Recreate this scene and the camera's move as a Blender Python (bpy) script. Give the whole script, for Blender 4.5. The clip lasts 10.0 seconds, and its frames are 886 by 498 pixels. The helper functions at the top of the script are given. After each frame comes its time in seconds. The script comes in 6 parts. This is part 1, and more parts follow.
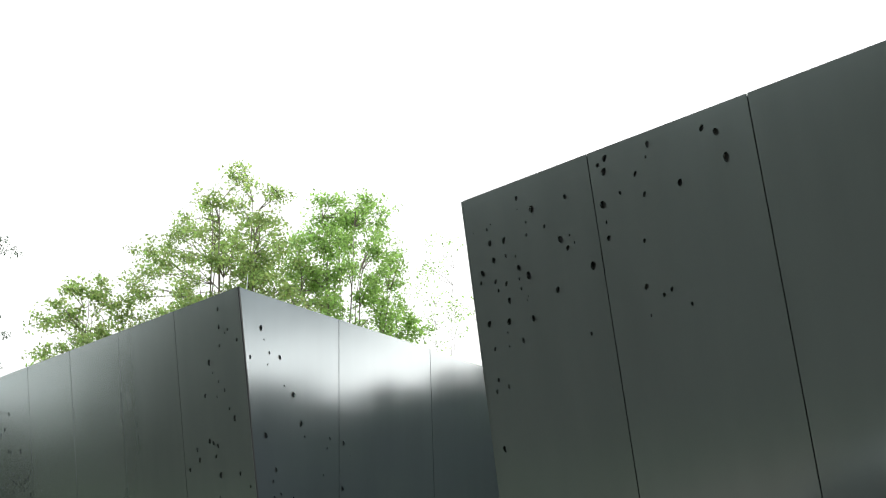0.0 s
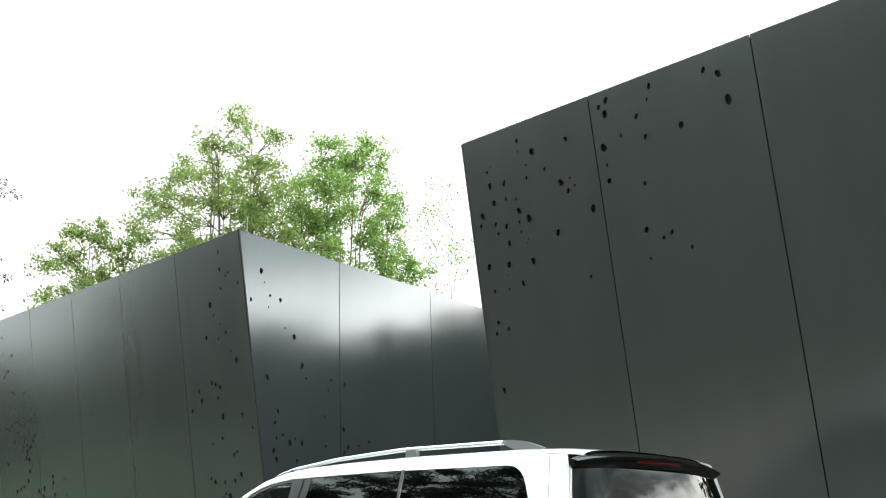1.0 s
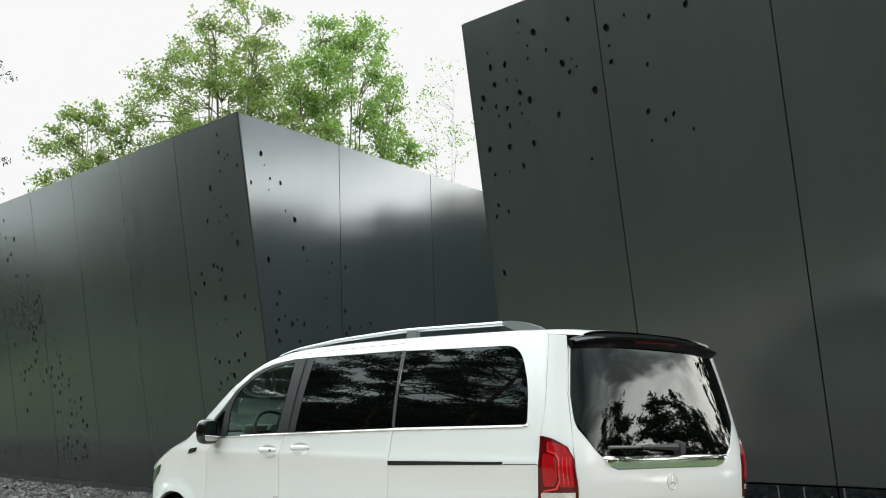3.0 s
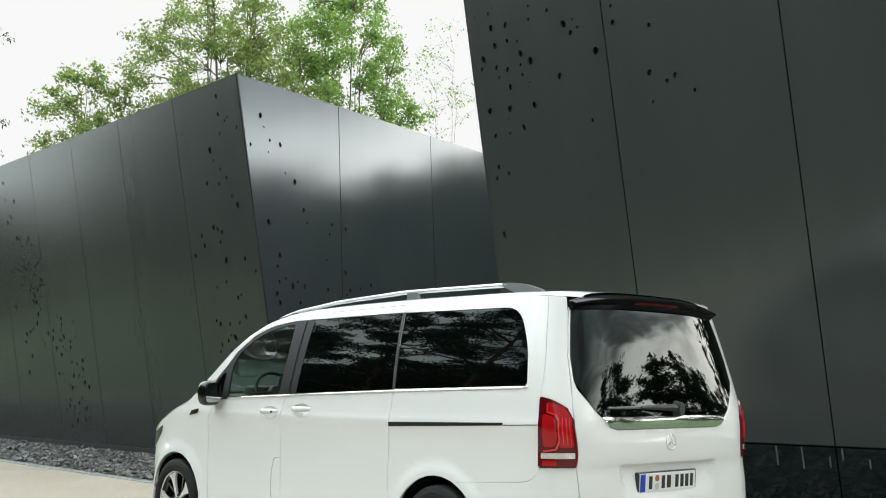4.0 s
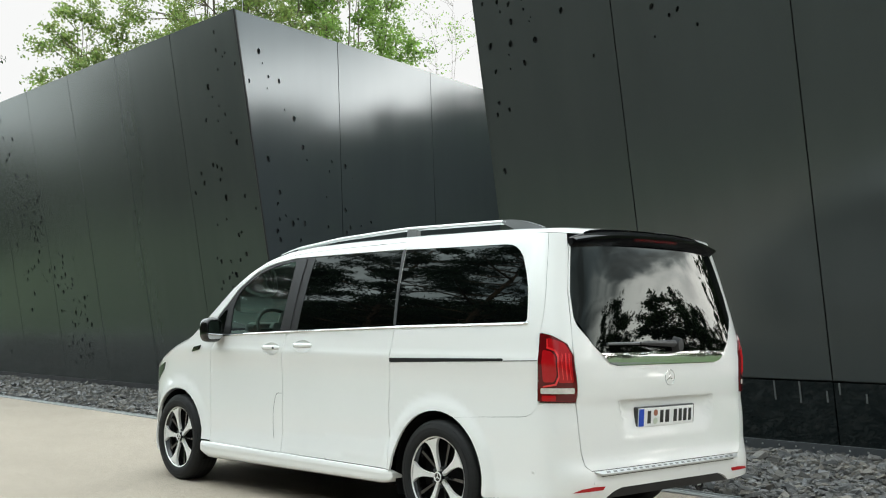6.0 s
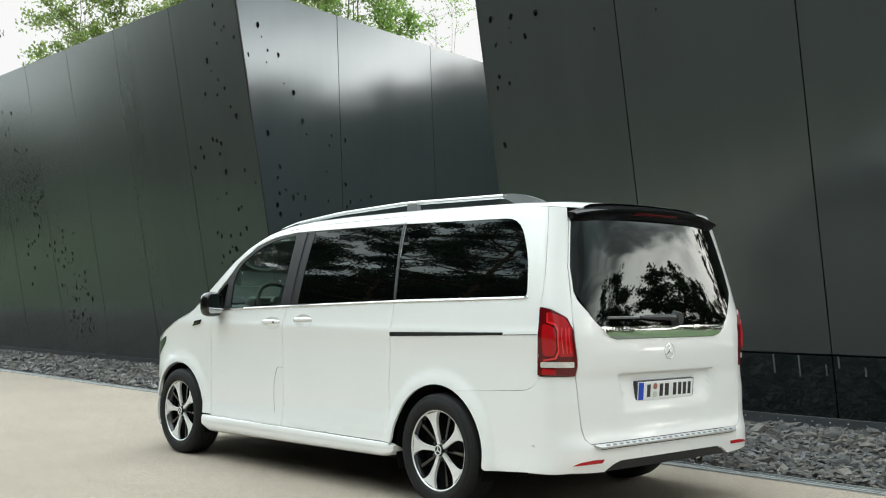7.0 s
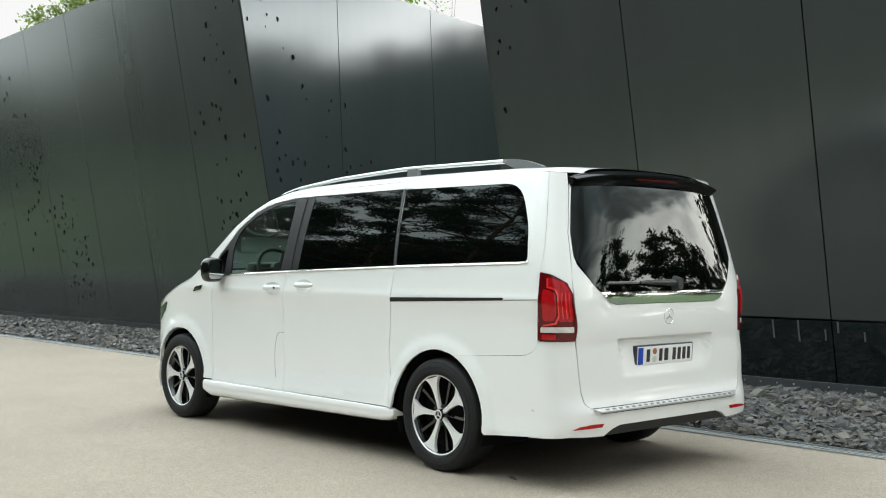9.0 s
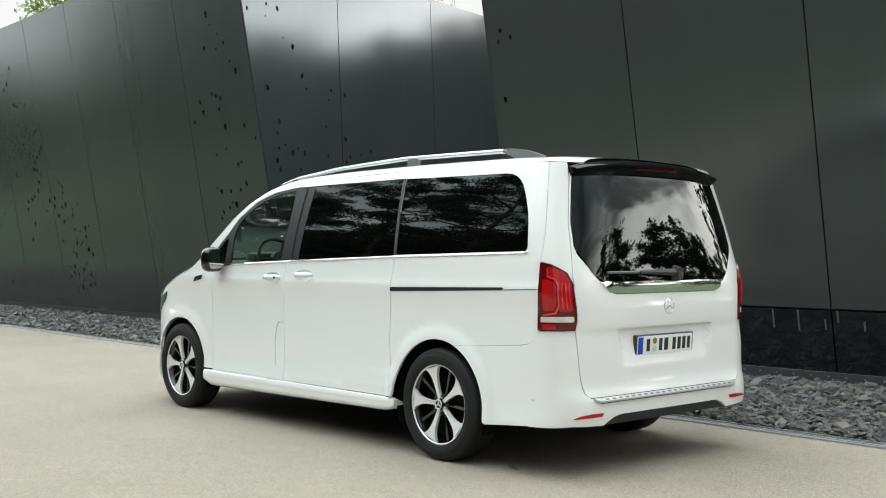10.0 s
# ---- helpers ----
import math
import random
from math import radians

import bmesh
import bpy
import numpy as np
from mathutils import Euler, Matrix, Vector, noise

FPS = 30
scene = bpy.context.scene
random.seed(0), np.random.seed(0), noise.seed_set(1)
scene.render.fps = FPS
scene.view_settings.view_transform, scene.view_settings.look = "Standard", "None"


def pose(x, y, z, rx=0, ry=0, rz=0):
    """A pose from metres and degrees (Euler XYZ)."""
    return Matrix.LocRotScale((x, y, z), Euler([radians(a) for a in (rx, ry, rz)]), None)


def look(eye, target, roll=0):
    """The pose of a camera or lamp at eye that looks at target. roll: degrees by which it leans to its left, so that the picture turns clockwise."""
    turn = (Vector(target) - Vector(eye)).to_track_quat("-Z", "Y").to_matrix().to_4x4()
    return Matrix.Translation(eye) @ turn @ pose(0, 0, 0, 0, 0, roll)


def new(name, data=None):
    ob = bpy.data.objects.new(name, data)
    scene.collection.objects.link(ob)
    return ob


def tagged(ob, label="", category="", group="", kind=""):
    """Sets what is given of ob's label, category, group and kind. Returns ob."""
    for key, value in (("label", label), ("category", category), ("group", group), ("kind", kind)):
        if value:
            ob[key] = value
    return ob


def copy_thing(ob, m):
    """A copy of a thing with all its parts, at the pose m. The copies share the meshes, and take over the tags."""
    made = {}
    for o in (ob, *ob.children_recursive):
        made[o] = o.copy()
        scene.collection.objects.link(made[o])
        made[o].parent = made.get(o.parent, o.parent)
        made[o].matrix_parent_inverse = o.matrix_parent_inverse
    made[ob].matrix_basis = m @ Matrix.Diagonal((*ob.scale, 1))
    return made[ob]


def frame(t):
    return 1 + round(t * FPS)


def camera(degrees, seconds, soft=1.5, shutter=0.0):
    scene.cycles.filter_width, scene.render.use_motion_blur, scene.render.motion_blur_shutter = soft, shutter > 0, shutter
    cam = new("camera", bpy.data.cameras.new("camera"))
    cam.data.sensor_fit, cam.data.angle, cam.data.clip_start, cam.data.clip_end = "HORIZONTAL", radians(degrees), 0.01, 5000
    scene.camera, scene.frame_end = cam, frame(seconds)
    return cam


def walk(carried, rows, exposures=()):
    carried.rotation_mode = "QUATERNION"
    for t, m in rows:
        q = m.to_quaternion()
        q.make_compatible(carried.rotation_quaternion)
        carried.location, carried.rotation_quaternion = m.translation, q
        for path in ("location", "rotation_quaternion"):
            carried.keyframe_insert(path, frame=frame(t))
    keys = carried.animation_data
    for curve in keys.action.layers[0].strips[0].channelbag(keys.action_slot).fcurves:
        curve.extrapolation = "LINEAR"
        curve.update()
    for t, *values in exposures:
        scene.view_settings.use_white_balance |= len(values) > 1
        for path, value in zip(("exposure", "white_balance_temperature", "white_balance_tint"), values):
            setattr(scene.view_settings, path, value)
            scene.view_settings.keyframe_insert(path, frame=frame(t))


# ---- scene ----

# camera on a tripod that only tilts
cam = camera(43.77, 10.0, soft=1.1)
EYE = (-5.063, 5.444, 1.269)
TILTS = [
    (0.0, -41.831, 18.222, 0.39), (0.5, -41.843, 16.949, 0.373), (1.0, -41.848, 15.255, 0.38),
    (1.5, -41.86, 13.619, 0.387), (2.0, -41.87, 11.804, 0.363), (2.5, -41.867, 10.437, 0.311),
    (3.0, -41.874, 9.167, 0.311), (4.5, -41.873, 6.348, 0.204), (5.0, -41.876, 5.489, 0.18),
    (5.5, -41.875, 4.682, 0.156), (7.0, -41.87, 2.58, 0.073), (7.5, -41.871, 2.034, 0.07),
    (8.0, -41.866, 1.546, 0.06), (8.5, -41.864, 1.18, 0.044), (9.0, -41.861, 0.784, 0.04),
    (9.5, -41.858, 0.515, 0.021), (10.0, -41.856, 0.25, 0.019),
]


def aim(yaw, pitch):
    a, b = radians(yaw), radians(pitch)
    return Vector(EYE) + 10 * Vector((math.cos(a) * math.cos(b), math.sin(a) * math.cos(b), math.sin(b)))


walk(cam, [(t, look(EYE, aim(yaw, pitch), roll)) for t, yaw, pitch, roll in TILTS],
     exposures=[(0.0, 0.45), (1.5, 0.24), (3.0, 0.0), (10.0, 0.0)])

# ---- overcast daylight ----
SUN_ELEV, SUN_AZ = 20.0, -104.0   # degrees; azimuth from +x towards +y
world = bpy.data.worlds.new("overcast_sky")
scene.world = world
world.use_nodes = True
wn, wl = world.node_tree.nodes, world.node_tree.links
wn.clear()
w_out = wn.new("ShaderNodeOutputWorld")
w_bg = wn.new("ShaderNodeBackground")
w_sky = wn.new("ShaderNodeTexSky")
w_sky.sky_type = "NISHITA"
w_sky.sun_disc = False
w_sky.sun_elevation = radians(SUN_ELEV)
w_sky.sun_rotation = radians(90 - SUN_AZ)
w_tc = wn.new("ShaderNodeTexCoord")
w_map = wn.new("ShaderNodeMapping")
w_map.inputs["Scale"].default_value = (1.0, 1.0, 2.4)
w_noise = wn.new("ShaderNodeTexNoise")
w_noise.inputs["Scale"].default_value = 4.2
w_noise.inputs["Detail"].default_value = 7
w_noise.inputs["Roughness"].default_value = 0.55
w_ramp = wn.new("ShaderNodeValToRGB")
w_ramp.color_ramp.elements[0].position = 0.40
w_ramp.color_ramp.elements[0].color = (0.53, 0.615, 0.635, 1)
w_ramp.color_ramp.elements[1].position = 0.60
w_ramp.color_ramp.elements[1].color = (0.93, 1.0, 0.98, 1)
w_gain = wn.new("ShaderNodeVectorMath")
w_gain.operation = "SCALE"
w_gain.inputs[3].default_value = 0.10
w_mix = wn.new("ShaderNodeMix")
w_mix.data_type = "RGBA"
w_mix.inputs[0].default_value = 0.88
w_bg.inputs["Strength"].default_value = 3.1
wl.new(w_tc.outputs["Generated"], w_map.inputs["Vector"])
wl.new(w_map.outputs["Vector"], w_noise.inputs["Vector"])
wl.new(w_noise.outputs["Fac"], w_ramp.inputs["Fac"])
wl.new(w_sky.outputs["Color"], w_gain.inputs[0])
wl.new(w_gain.outputs[0], w_mix.inputs[6])
wl.new(w_ramp.outputs["Color"], w_mix.inputs[7])
w_dot = wn.new("ShaderNodeVectorMath")
w_dot.operation = "DOT_PRODUCT"
sa, se = radians(SUN_AZ), radians(SUN_ELEV)
w_dot.inputs[1].default_value = (math.cos(sa) * math.cos(se), math.sin(sa) * math.cos(se), math.sin(se))
wl.new(w_tc.outputs["Generated"], w_dot.inputs[0])
w_max = wn.new("ShaderNodeMath")
w_max.operation = "MAXIMUM"
w_max.inputs[1].default_value = 0.0
wl.new(w_dot.outputs["Value"], w_max.inputs[0])
w_pow = wn.new("ShaderNodeMath")
w_pow.operation = "POWER"
w_pow.inputs[1].default_value = 13.0
wl.new(w_max.outputs[0], w_pow.inputs[0])
w_lobe = wn.new("ShaderNodeMath")      # thinner cloud in front of the sun
w_lobe.operation = "MULTIPLY_ADD"
w_lobe.inputs[1].default_value = 2.0
w_lobe.inputs[2].default_value = 1.0
wl.new(w_pow.outputs[0], w_lobe.inputs[0])
w_lit = wn.new("ShaderNodeVectorMath")
w_lit.operation = "SCALE"
wl.new(w_mix.outputs[2], w_lit.inputs[0])
w_sep = wn.new("ShaderNodeSeparateXYZ")
wl.new(w_tc.outputs["Generated"], w_sep.inputs[0])
w_up = wn.new("ShaderNodeMapRange")    # an overcast sky is brightest overhead
w_up.inputs["To Min"].default_value = 0.62
w_up.inputs["To Max"].default_value = 1.75
wl.new(w_sep.outputs["Z"], w_up.inputs["Value"])
w_tot = wn.new("ShaderNodeMath")
w_tot.operation = "MULTIPLY"
wl.new(w_lobe.outputs[0], w_tot.inputs[0])
w_west = wn.new("ShaderNodeMapRange")  # heavier cloud behind the van
w_west.inputs["From Min"].default_value = -1.0
w_west.inputs["To Min"].default_value = 0.23
w_west.inputs["To Max"].default_value = 1.38
wl.new(w_sep.outputs["X"], w_west.inputs["Value"])
w_both = wn.new("ShaderNodeMath")
w_both.operation = "MULTIPLY"
wl.new(w_up.outputs["Result"], w_both.inputs[0])
wl.new(w_west.outputs["Result"], w_both.inputs[1])
wl.new(w_both.outputs[0], w_tot.inputs[1])
w_side = wn.new("ShaderNodeMapRange")  # added lift of the sky towards +y, to brighten the van's left side
w_side.inputs["From Min"].default_value = -1.0
w_side.inputs["To Min"].default_value = 0.94
w_side.inputs["To Max"].default_value = 1.30
wl.new(w_sep.outputs["Y"], w_side.inputs["Value"])
w_all = wn.new("ShaderNodeMath")
w_all.operation = "MULTIPLY"
wl.new(w_tot.outputs[0], w_all.inputs[0])
wl.new(w_side.outputs["Result"], w_all.inputs[1])
wl.new(w_all.outputs[0], w_lit.inputs[3])


def sky_math(op, a, b, c=None):
    n = wn.new("ShaderNodeMath")
    n.operation = op
    for i, v in enumerate((a, b, c)):
        if isinstance(v, (int, float)):
            n.inputs[i].default_value = v
        elif v is not None:
            wl.new(v, n.inputs[i])
    return n.outputs[0]


def sky_ramp(value, lo, hi, a=0.0, b=1.0):
    n = wn.new("ShaderNodeMapRange")
    n.interpolation_type = "SMOOTHSTEP"
    n.inputs["From Min"].default_value, n.inputs["From Max"].default_value = lo, hi
    n.inputs["To Min"].default_value, n.inputs["To Max"].default_value = a, b
    wl.new(value, n.inputs["Value"])
    return n.outputs["Result"]


def sky_toward(azimuth, elevation):
    n = wn.new("ShaderNodeVectorMath")
    n.operation = "DOT_PRODUCT"
    a, e = radians(azimuth), radians(elevation)
    n.inputs[1].default_value = (math.cos(a) * math.cos(e), math.sin(a) * math.cos(e), math.sin(e))
    wl.new(w_tc.outputs["Generated"], n.inputs[0])
    return n.outputs["Value"]


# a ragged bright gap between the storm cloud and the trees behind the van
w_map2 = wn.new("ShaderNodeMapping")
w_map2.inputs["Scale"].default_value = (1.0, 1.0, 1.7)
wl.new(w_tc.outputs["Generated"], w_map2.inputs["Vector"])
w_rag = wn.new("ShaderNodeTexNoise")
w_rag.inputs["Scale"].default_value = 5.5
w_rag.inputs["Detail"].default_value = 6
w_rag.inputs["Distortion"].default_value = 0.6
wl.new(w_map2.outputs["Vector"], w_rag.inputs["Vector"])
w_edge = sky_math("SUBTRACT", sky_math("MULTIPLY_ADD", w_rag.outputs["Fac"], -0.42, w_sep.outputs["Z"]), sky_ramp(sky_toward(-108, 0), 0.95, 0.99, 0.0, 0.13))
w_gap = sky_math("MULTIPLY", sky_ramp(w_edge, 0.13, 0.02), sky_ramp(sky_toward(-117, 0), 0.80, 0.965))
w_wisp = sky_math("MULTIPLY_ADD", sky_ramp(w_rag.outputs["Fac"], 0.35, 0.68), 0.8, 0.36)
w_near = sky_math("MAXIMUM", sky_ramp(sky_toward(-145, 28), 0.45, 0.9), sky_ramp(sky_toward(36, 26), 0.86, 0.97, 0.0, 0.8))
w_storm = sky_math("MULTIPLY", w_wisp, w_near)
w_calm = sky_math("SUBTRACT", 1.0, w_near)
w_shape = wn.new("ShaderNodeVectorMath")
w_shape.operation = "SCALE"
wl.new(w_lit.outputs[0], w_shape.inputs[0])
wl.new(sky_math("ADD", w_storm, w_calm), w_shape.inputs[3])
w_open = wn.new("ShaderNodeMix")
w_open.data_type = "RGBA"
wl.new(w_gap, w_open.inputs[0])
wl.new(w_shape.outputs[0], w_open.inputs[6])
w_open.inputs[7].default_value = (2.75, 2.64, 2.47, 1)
# an even white veil of thin cloud above the trees and the facade
w_veil = wn.new("ShaderNodeMix")
w_veil.data_type = "RGBA"
wl.new(sky_ramp(sky_toward(-42, 10), 0.70, 0.90), w_veil.inputs[0])
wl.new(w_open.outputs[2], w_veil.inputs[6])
w_veil.inputs[7].default_value = (0.303, 0.305, 0.303, 1)
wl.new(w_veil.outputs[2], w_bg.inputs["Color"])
wl.new(w_bg.outputs["Background"], w_out.inputs["Surface"])

sun_data = bpy.data.lights.new("sun", "SUN")
sun_data.energy = 0.5
sun_data.angle = radians(120)
sun_data.color = (1.0, 0.96, 0.9)
sun = new("sun", sun_data)
sun.matrix_world = look((20 * math.cos(sa) * math.cos(se), 20 * math.sin(sa) * math.cos(se), 20 * math.sin(se)), (0, 0, 0))


# ---- materials ----
def mat(name, base, rough=0.5, metal=0.0, coat=0.0, vary=0.0, scale=8.0, bump=0.0, bump_scale=60.0,
        rough_vary=0.0, tint=None, stretch=(1, 1, 1), spec=0.5, per_object=0.0, island=0.0, coat_rough=0.03):
    m = bpy.data.materials.new(name)
    m.use_nodes = True
    nt = m.node_tree
    b = nt.nodes["Principled BSDF"]
    b.inputs["Base Color"].default_value = (*base, 1)
    b.inputs["Roughness"].default_value = rough
    b.inputs["Metallic"].default_value = metal
    b.inputs["Specular IOR Level"].default_value = spec
    b.inputs["Coat Weight"].default_value = coat
    b.inputs["Coat Roughness"].default_value = coat_rough
    tc = nt.nodes.new("ShaderNodeTexCoord")
    mp = nt.nodes.new("ShaderNodeMapping")
    mp.inputs["Scale"].default_value = stretch
    nt.links.new(tc.outputs["Object"], mp.inputs["Vector"])
    if vary or per_object or island:
        n1 = nt.nodes.new("ShaderNodeTexNoise")
        n1.inputs["Scale"].default_value = scale
        n1.inputs["Detail"].default_value = 6
        n2 = nt.nodes.new("ShaderNodeTexNoise")
        n2.inputs["Scale"].default_value = scale * 0.13
        n2.inputs["Detail"].default_value = 3
        for n in (n1, n2):
            nt.links.new(mp.outputs["Vector"], n.inputs["Vector"])
        add = nt.nodes.new("ShaderNodeMath")
        add.operation = "ADD"
        nt.links.new(n1.outputs["Fac"], add.inputs[0])
        nt.links.new(n2.outputs["Fac"], add.inputs[1])
        rng = nt.nodes.new("ShaderNodeMapRange")
        rng.inputs["From Min"].default_value = 0.6
        rng.inputs["From Max"].default_value = 1.4
        rng.inputs["To Min"].default_value = 1 - vary
        rng.inputs["To Max"].default_value = 1 + vary
        nt.links.new(add.outputs[0], rng.inputs["Value"])
        last = rng.outputs["Result"]
        if per_object or island:
            if island:
                geo = nt.nodes.new("ShaderNodeNewGeometry")
                rnd = geo.outputs["Random Per Island"]
            else:
                inf = nt.nodes.new("ShaderNodeObjectInfo")
                rnd = inf.outputs["Random"]
            amount = per_object or island
            r2 = nt.nodes.new("ShaderNodeMapRange")
            r2.inputs["To Min"].default_value = 1 - amount
            r2.inputs["To Max"].default_value = 1 + amount
            nt.links.new(rnd, r2.inputs["Value"])
            mu = nt.nodes.new("ShaderNodeMath")
            mu.operation = "MULTIPLY"
            nt.links.new(last, mu.inputs[0])
            nt.links.new(r2.outputs["Result"], mu.inputs[1])
            last = mu.outputs[0]
        sc = nt.nodes.new("ShaderNodeVectorMath")
        sc.operation = "SCALE"
        nt.links.new(last, sc.inputs[3])
        if tint:
            mx = nt.nodes.new("ShaderNodeMix")
            mx.data_type = "RGBA"
            mx.inputs[6].default_value = (*base, 1)
            mx.inputs[7].default_value = (*tint, 1)
            if island or per_object:
                fr = nt.nodes.new("ShaderNodeMath")
                fr.operation = "MULTIPLY"
                fr.inputs[1].default_value = 7.31
                nt.links.new(rnd, fr.inputs[0])
                fc = nt.nodes.new("ShaderNodeMath")
                fc.operation = "FRACT"
                nt.links.new(fr.outputs[0], fc.inputs[0])
                nt.links.new(fc.outputs[0], mx.inputs[0])
            else:
                nt.links.new(n2.outputs["Fac"], mx.inputs[0])
            nt.links.new(mx.outputs[2], sc.inputs[0])
        else:
            sc.inputs[0].default_value = base
        nt.links.new(sc.outputs[0], b.inputs["Base Color"])
        if rough_vary:
            rr = nt.nodes.new("ShaderNodeMapRange")
            rr.inputs["From Min"].default_value = 0.6
            rr.inputs["From Max"].default_value = 1.4
            rr.inputs["To Min"].default_value = max(0.02, rough - rough_vary)
            rr.inputs["To Max"].default_value = rough + rough_vary
            nt.links.new(add.outputs[0], rr.inputs["Value"])
            nt.links.new(rr.outputs["Result"], b.inputs["Roughness"])
    if bump:
        nb = nt.nodes.new("ShaderNodeTexNoise")
        nb.inputs["Scale"].default_value = bump_scale
        nb.inputs["Detail"].default_value = 5
        nt.links.new(mp.outputs["Vector"], nb.inputs["Vector"])
        bp = nt.nodes.new("ShaderNodeBump")
        bp.inputs["Strength"].default_value = bump
        bp.inputs["Distance"].default_value = 0.01
        nt.links.new(nb.outputs["Fac"], bp.inputs["Height"])
        nt.links.new(bp.outputs["Normal"], b.inputs["Normal"])
    return m


M_PANEL = mat("anodised_panel", (0.0755, 0.0838, 0.081), rough=0.19, metal=0.46, vary=0.07, scale=3.0, rough_vary=0.025,
              stretch=(1, 1, 0.12), per_object=0.05)
# M_PANEL's metal on the wing, with reflected skylight mixed into a lighter, bluer colour
M_PANEL_SKYLIT = mat("anodised_panel_skylit", (0.098, 0.114, 0.124), rough=0.125, metal=0.54, vary=0.06, scale=3.0, rough_vary=0.02,
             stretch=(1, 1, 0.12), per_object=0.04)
M_BLACK = mat("black_void", (0.012, 0.012, 0.013), rough=0.8, vary=0.2)
M_DARK_GLASS = mat("dark_plinth_glass", (0.008, 0.011, 0.011), rough=0.05, vary=0.2, scale=5, spec=0.45)
M_PLINTH = mat("plinth_metal", (0.06, 0.065, 0.07), rough=0.45, metal=0.6, vary=0.15, scale=12)
M_BOLT = mat("bolt_steel", (0.7, 0.7, 0.68), rough=0.3, metal=1.0)
M_ROAD = mat("resin_bound_paving", (0.288, 0.246, 0.196), rough=0.85, vary=0.07, scale=7, bump=0.5, bump_scale=260, tint=(0.320, 0.273, 0.218))


def speckle(m, scale, low_, high):
    """Fine stone grain: each little stone has its own brightness."""
    nt = m.node_tree
    b = nt.nodes["Principled BSDF"]
    src = b.inputs["Base Color"].links[0].from_socket
    tc = nt.nodes.new("ShaderNodeTexCoord")
    vo = nt.nodes.new("ShaderNodeTexVoronoi")
    vo.inputs["Scale"].default_value = scale
    nt.links.new(tc.outputs["Object"], vo.inputs["Vector"])
    bw = nt.nodes.new("ShaderNodeSeparateColor")
    nt.links.new(vo.outputs["Color"], bw.inputs[0])
    rg = nt.nodes.new("ShaderNodeMapRange")
    rg.inputs["To Min"].default_value = low_
    rg.inputs["To Max"].default_value = high
    nt.links.new(bw.outputs[0], rg.inputs["Value"])
    sc = nt.nodes.new("ShaderNodeVectorMath")
    sc.operation = "SCALE"
    nt.links.new(src, sc.inputs[0])
    nt.links.new(rg.outputs["Result"], sc.inputs[3])
    nt.links.new(sc.outputs[0], b.inputs["Base Color"])


speckle(M_ROAD, 210.0, 0.58, 1.44)
M_BRACKET = mat("dull_steel", (0.12, 0.125, 0.125), rough=0.6, metal=0.4, vary=0.15, scale=20)
M_STEEL = mat("galvanised_steel", (0.40, 0.42, 0.42), rough=0.5, metal=0.7, vary=0.15, scale=20)
M_SLATE = mat("slate", (0.088, 0.090, 0.093), rough=0.5, vary=0.28, scale=22, bump=0.6, bump_scale=70, island=0.46, tint=(0.118, 0.106, 0.088))
M_SOIL = mat("slate_bed", (0.07, 0.07, 0.068), rough=0.9, vary=0.35, scale=14, bump=0.8, bump_scale=30)
M_GRASS = mat("grass", (0.05, 0.088, 0.024), rough=0.9, vary=0.35, scale=6, bump=0.8, bump_scale=40)
M_BARK = mat("bark", (0.13, 0.105, 0.08), rough=0.9, vary=0.35, scale=12, bump=0.8, bump_scale=25, stretch=(1, 1, 0.25))
M_PINEBARK = mat("pine_bark", (0.17, 0.11, 0.072), rough=0.9, vary=0.35, scale=12, bump=0.8, bump_scale=25, stretch=(1, 1, 0.25))


def leaf_mat(name, base, tint, trans):
    m = mat(name, base, rough=0.55, vary=0.15, scale=1.0, island=0.35, tint=tint)
    nt = m.node_tree
    b = nt.nodes["Principled BSDF"]
    tr = nt.nodes.new("ShaderNodeBsdfTranslucent")
    nt.links.new(b.inputs["Base Color"].links[0].from_socket, tr.inputs["Color"])
    mx = nt.nodes.new("ShaderNodeMixShader")
    mx.inputs[0].default_value = trans
    nt.links.new(b.outputs[0], mx.inputs[1])
    nt.links.new(tr.outputs[0], mx.inputs[2])
    nt.links.new(mx.outputs[0], nt.nodes["Material Output"].inputs["Surface"])
    return m


M_LEAF = leaf_mat("leaves_olive", (0.225, 0.35, 0.095), (0.285, 0.325, 0.11), 0.66)
M_LEAF2 = leaf_mat("leaves_fresh", (0.25, 0.41, 0.10), (0.25, 0.37, 0.10), 0.66)
M_NEEDLE = leaf_mat("pine_needles", (0.030, 0.066, 0.032), (0.042, 0.075, 0.032), 0.2)
M_DKLEAF = leaf_mat("leaves_dark", (0.048, 0.08, 0.025), (0.06, 0.09, 0.032), 0.2)


# ---- mesh helpers ----
def mesh_object(name, verts, faces, material, parent=None, label="", smooth=False):
    me = bpy.data.meshes.new(name)
    me.from_pydata([tuple(v) for v in verts], [], faces)
    me.update()
    if smooth:
        me.polygons.foreach_set("use_smooth", [True] * len(me.polygons))
    if material:
        me.materials.append(material)
    ob = new(name, me)
    if parent is not None:
        ob.parent = parent
    if label:
        ob["label"] = label
    return ob


def part(name, bm, material, parent, label="", smooth=False, sharp=40):
    me = bpy.data.meshes.new(name)
    bm.to_mesh(me)
    bm.free()
    if smooth:
        me.polygons.foreach_set("use_smooth", [True] * len(me.polygons))
        me.set_sharp_from_angle(angle=radians(sharp))
    me.materials.append(material)
    ob = new(name, me)
    if parent is not None:
        ob.parent = parent
    if label:
        ob["label"] = label
    return ob


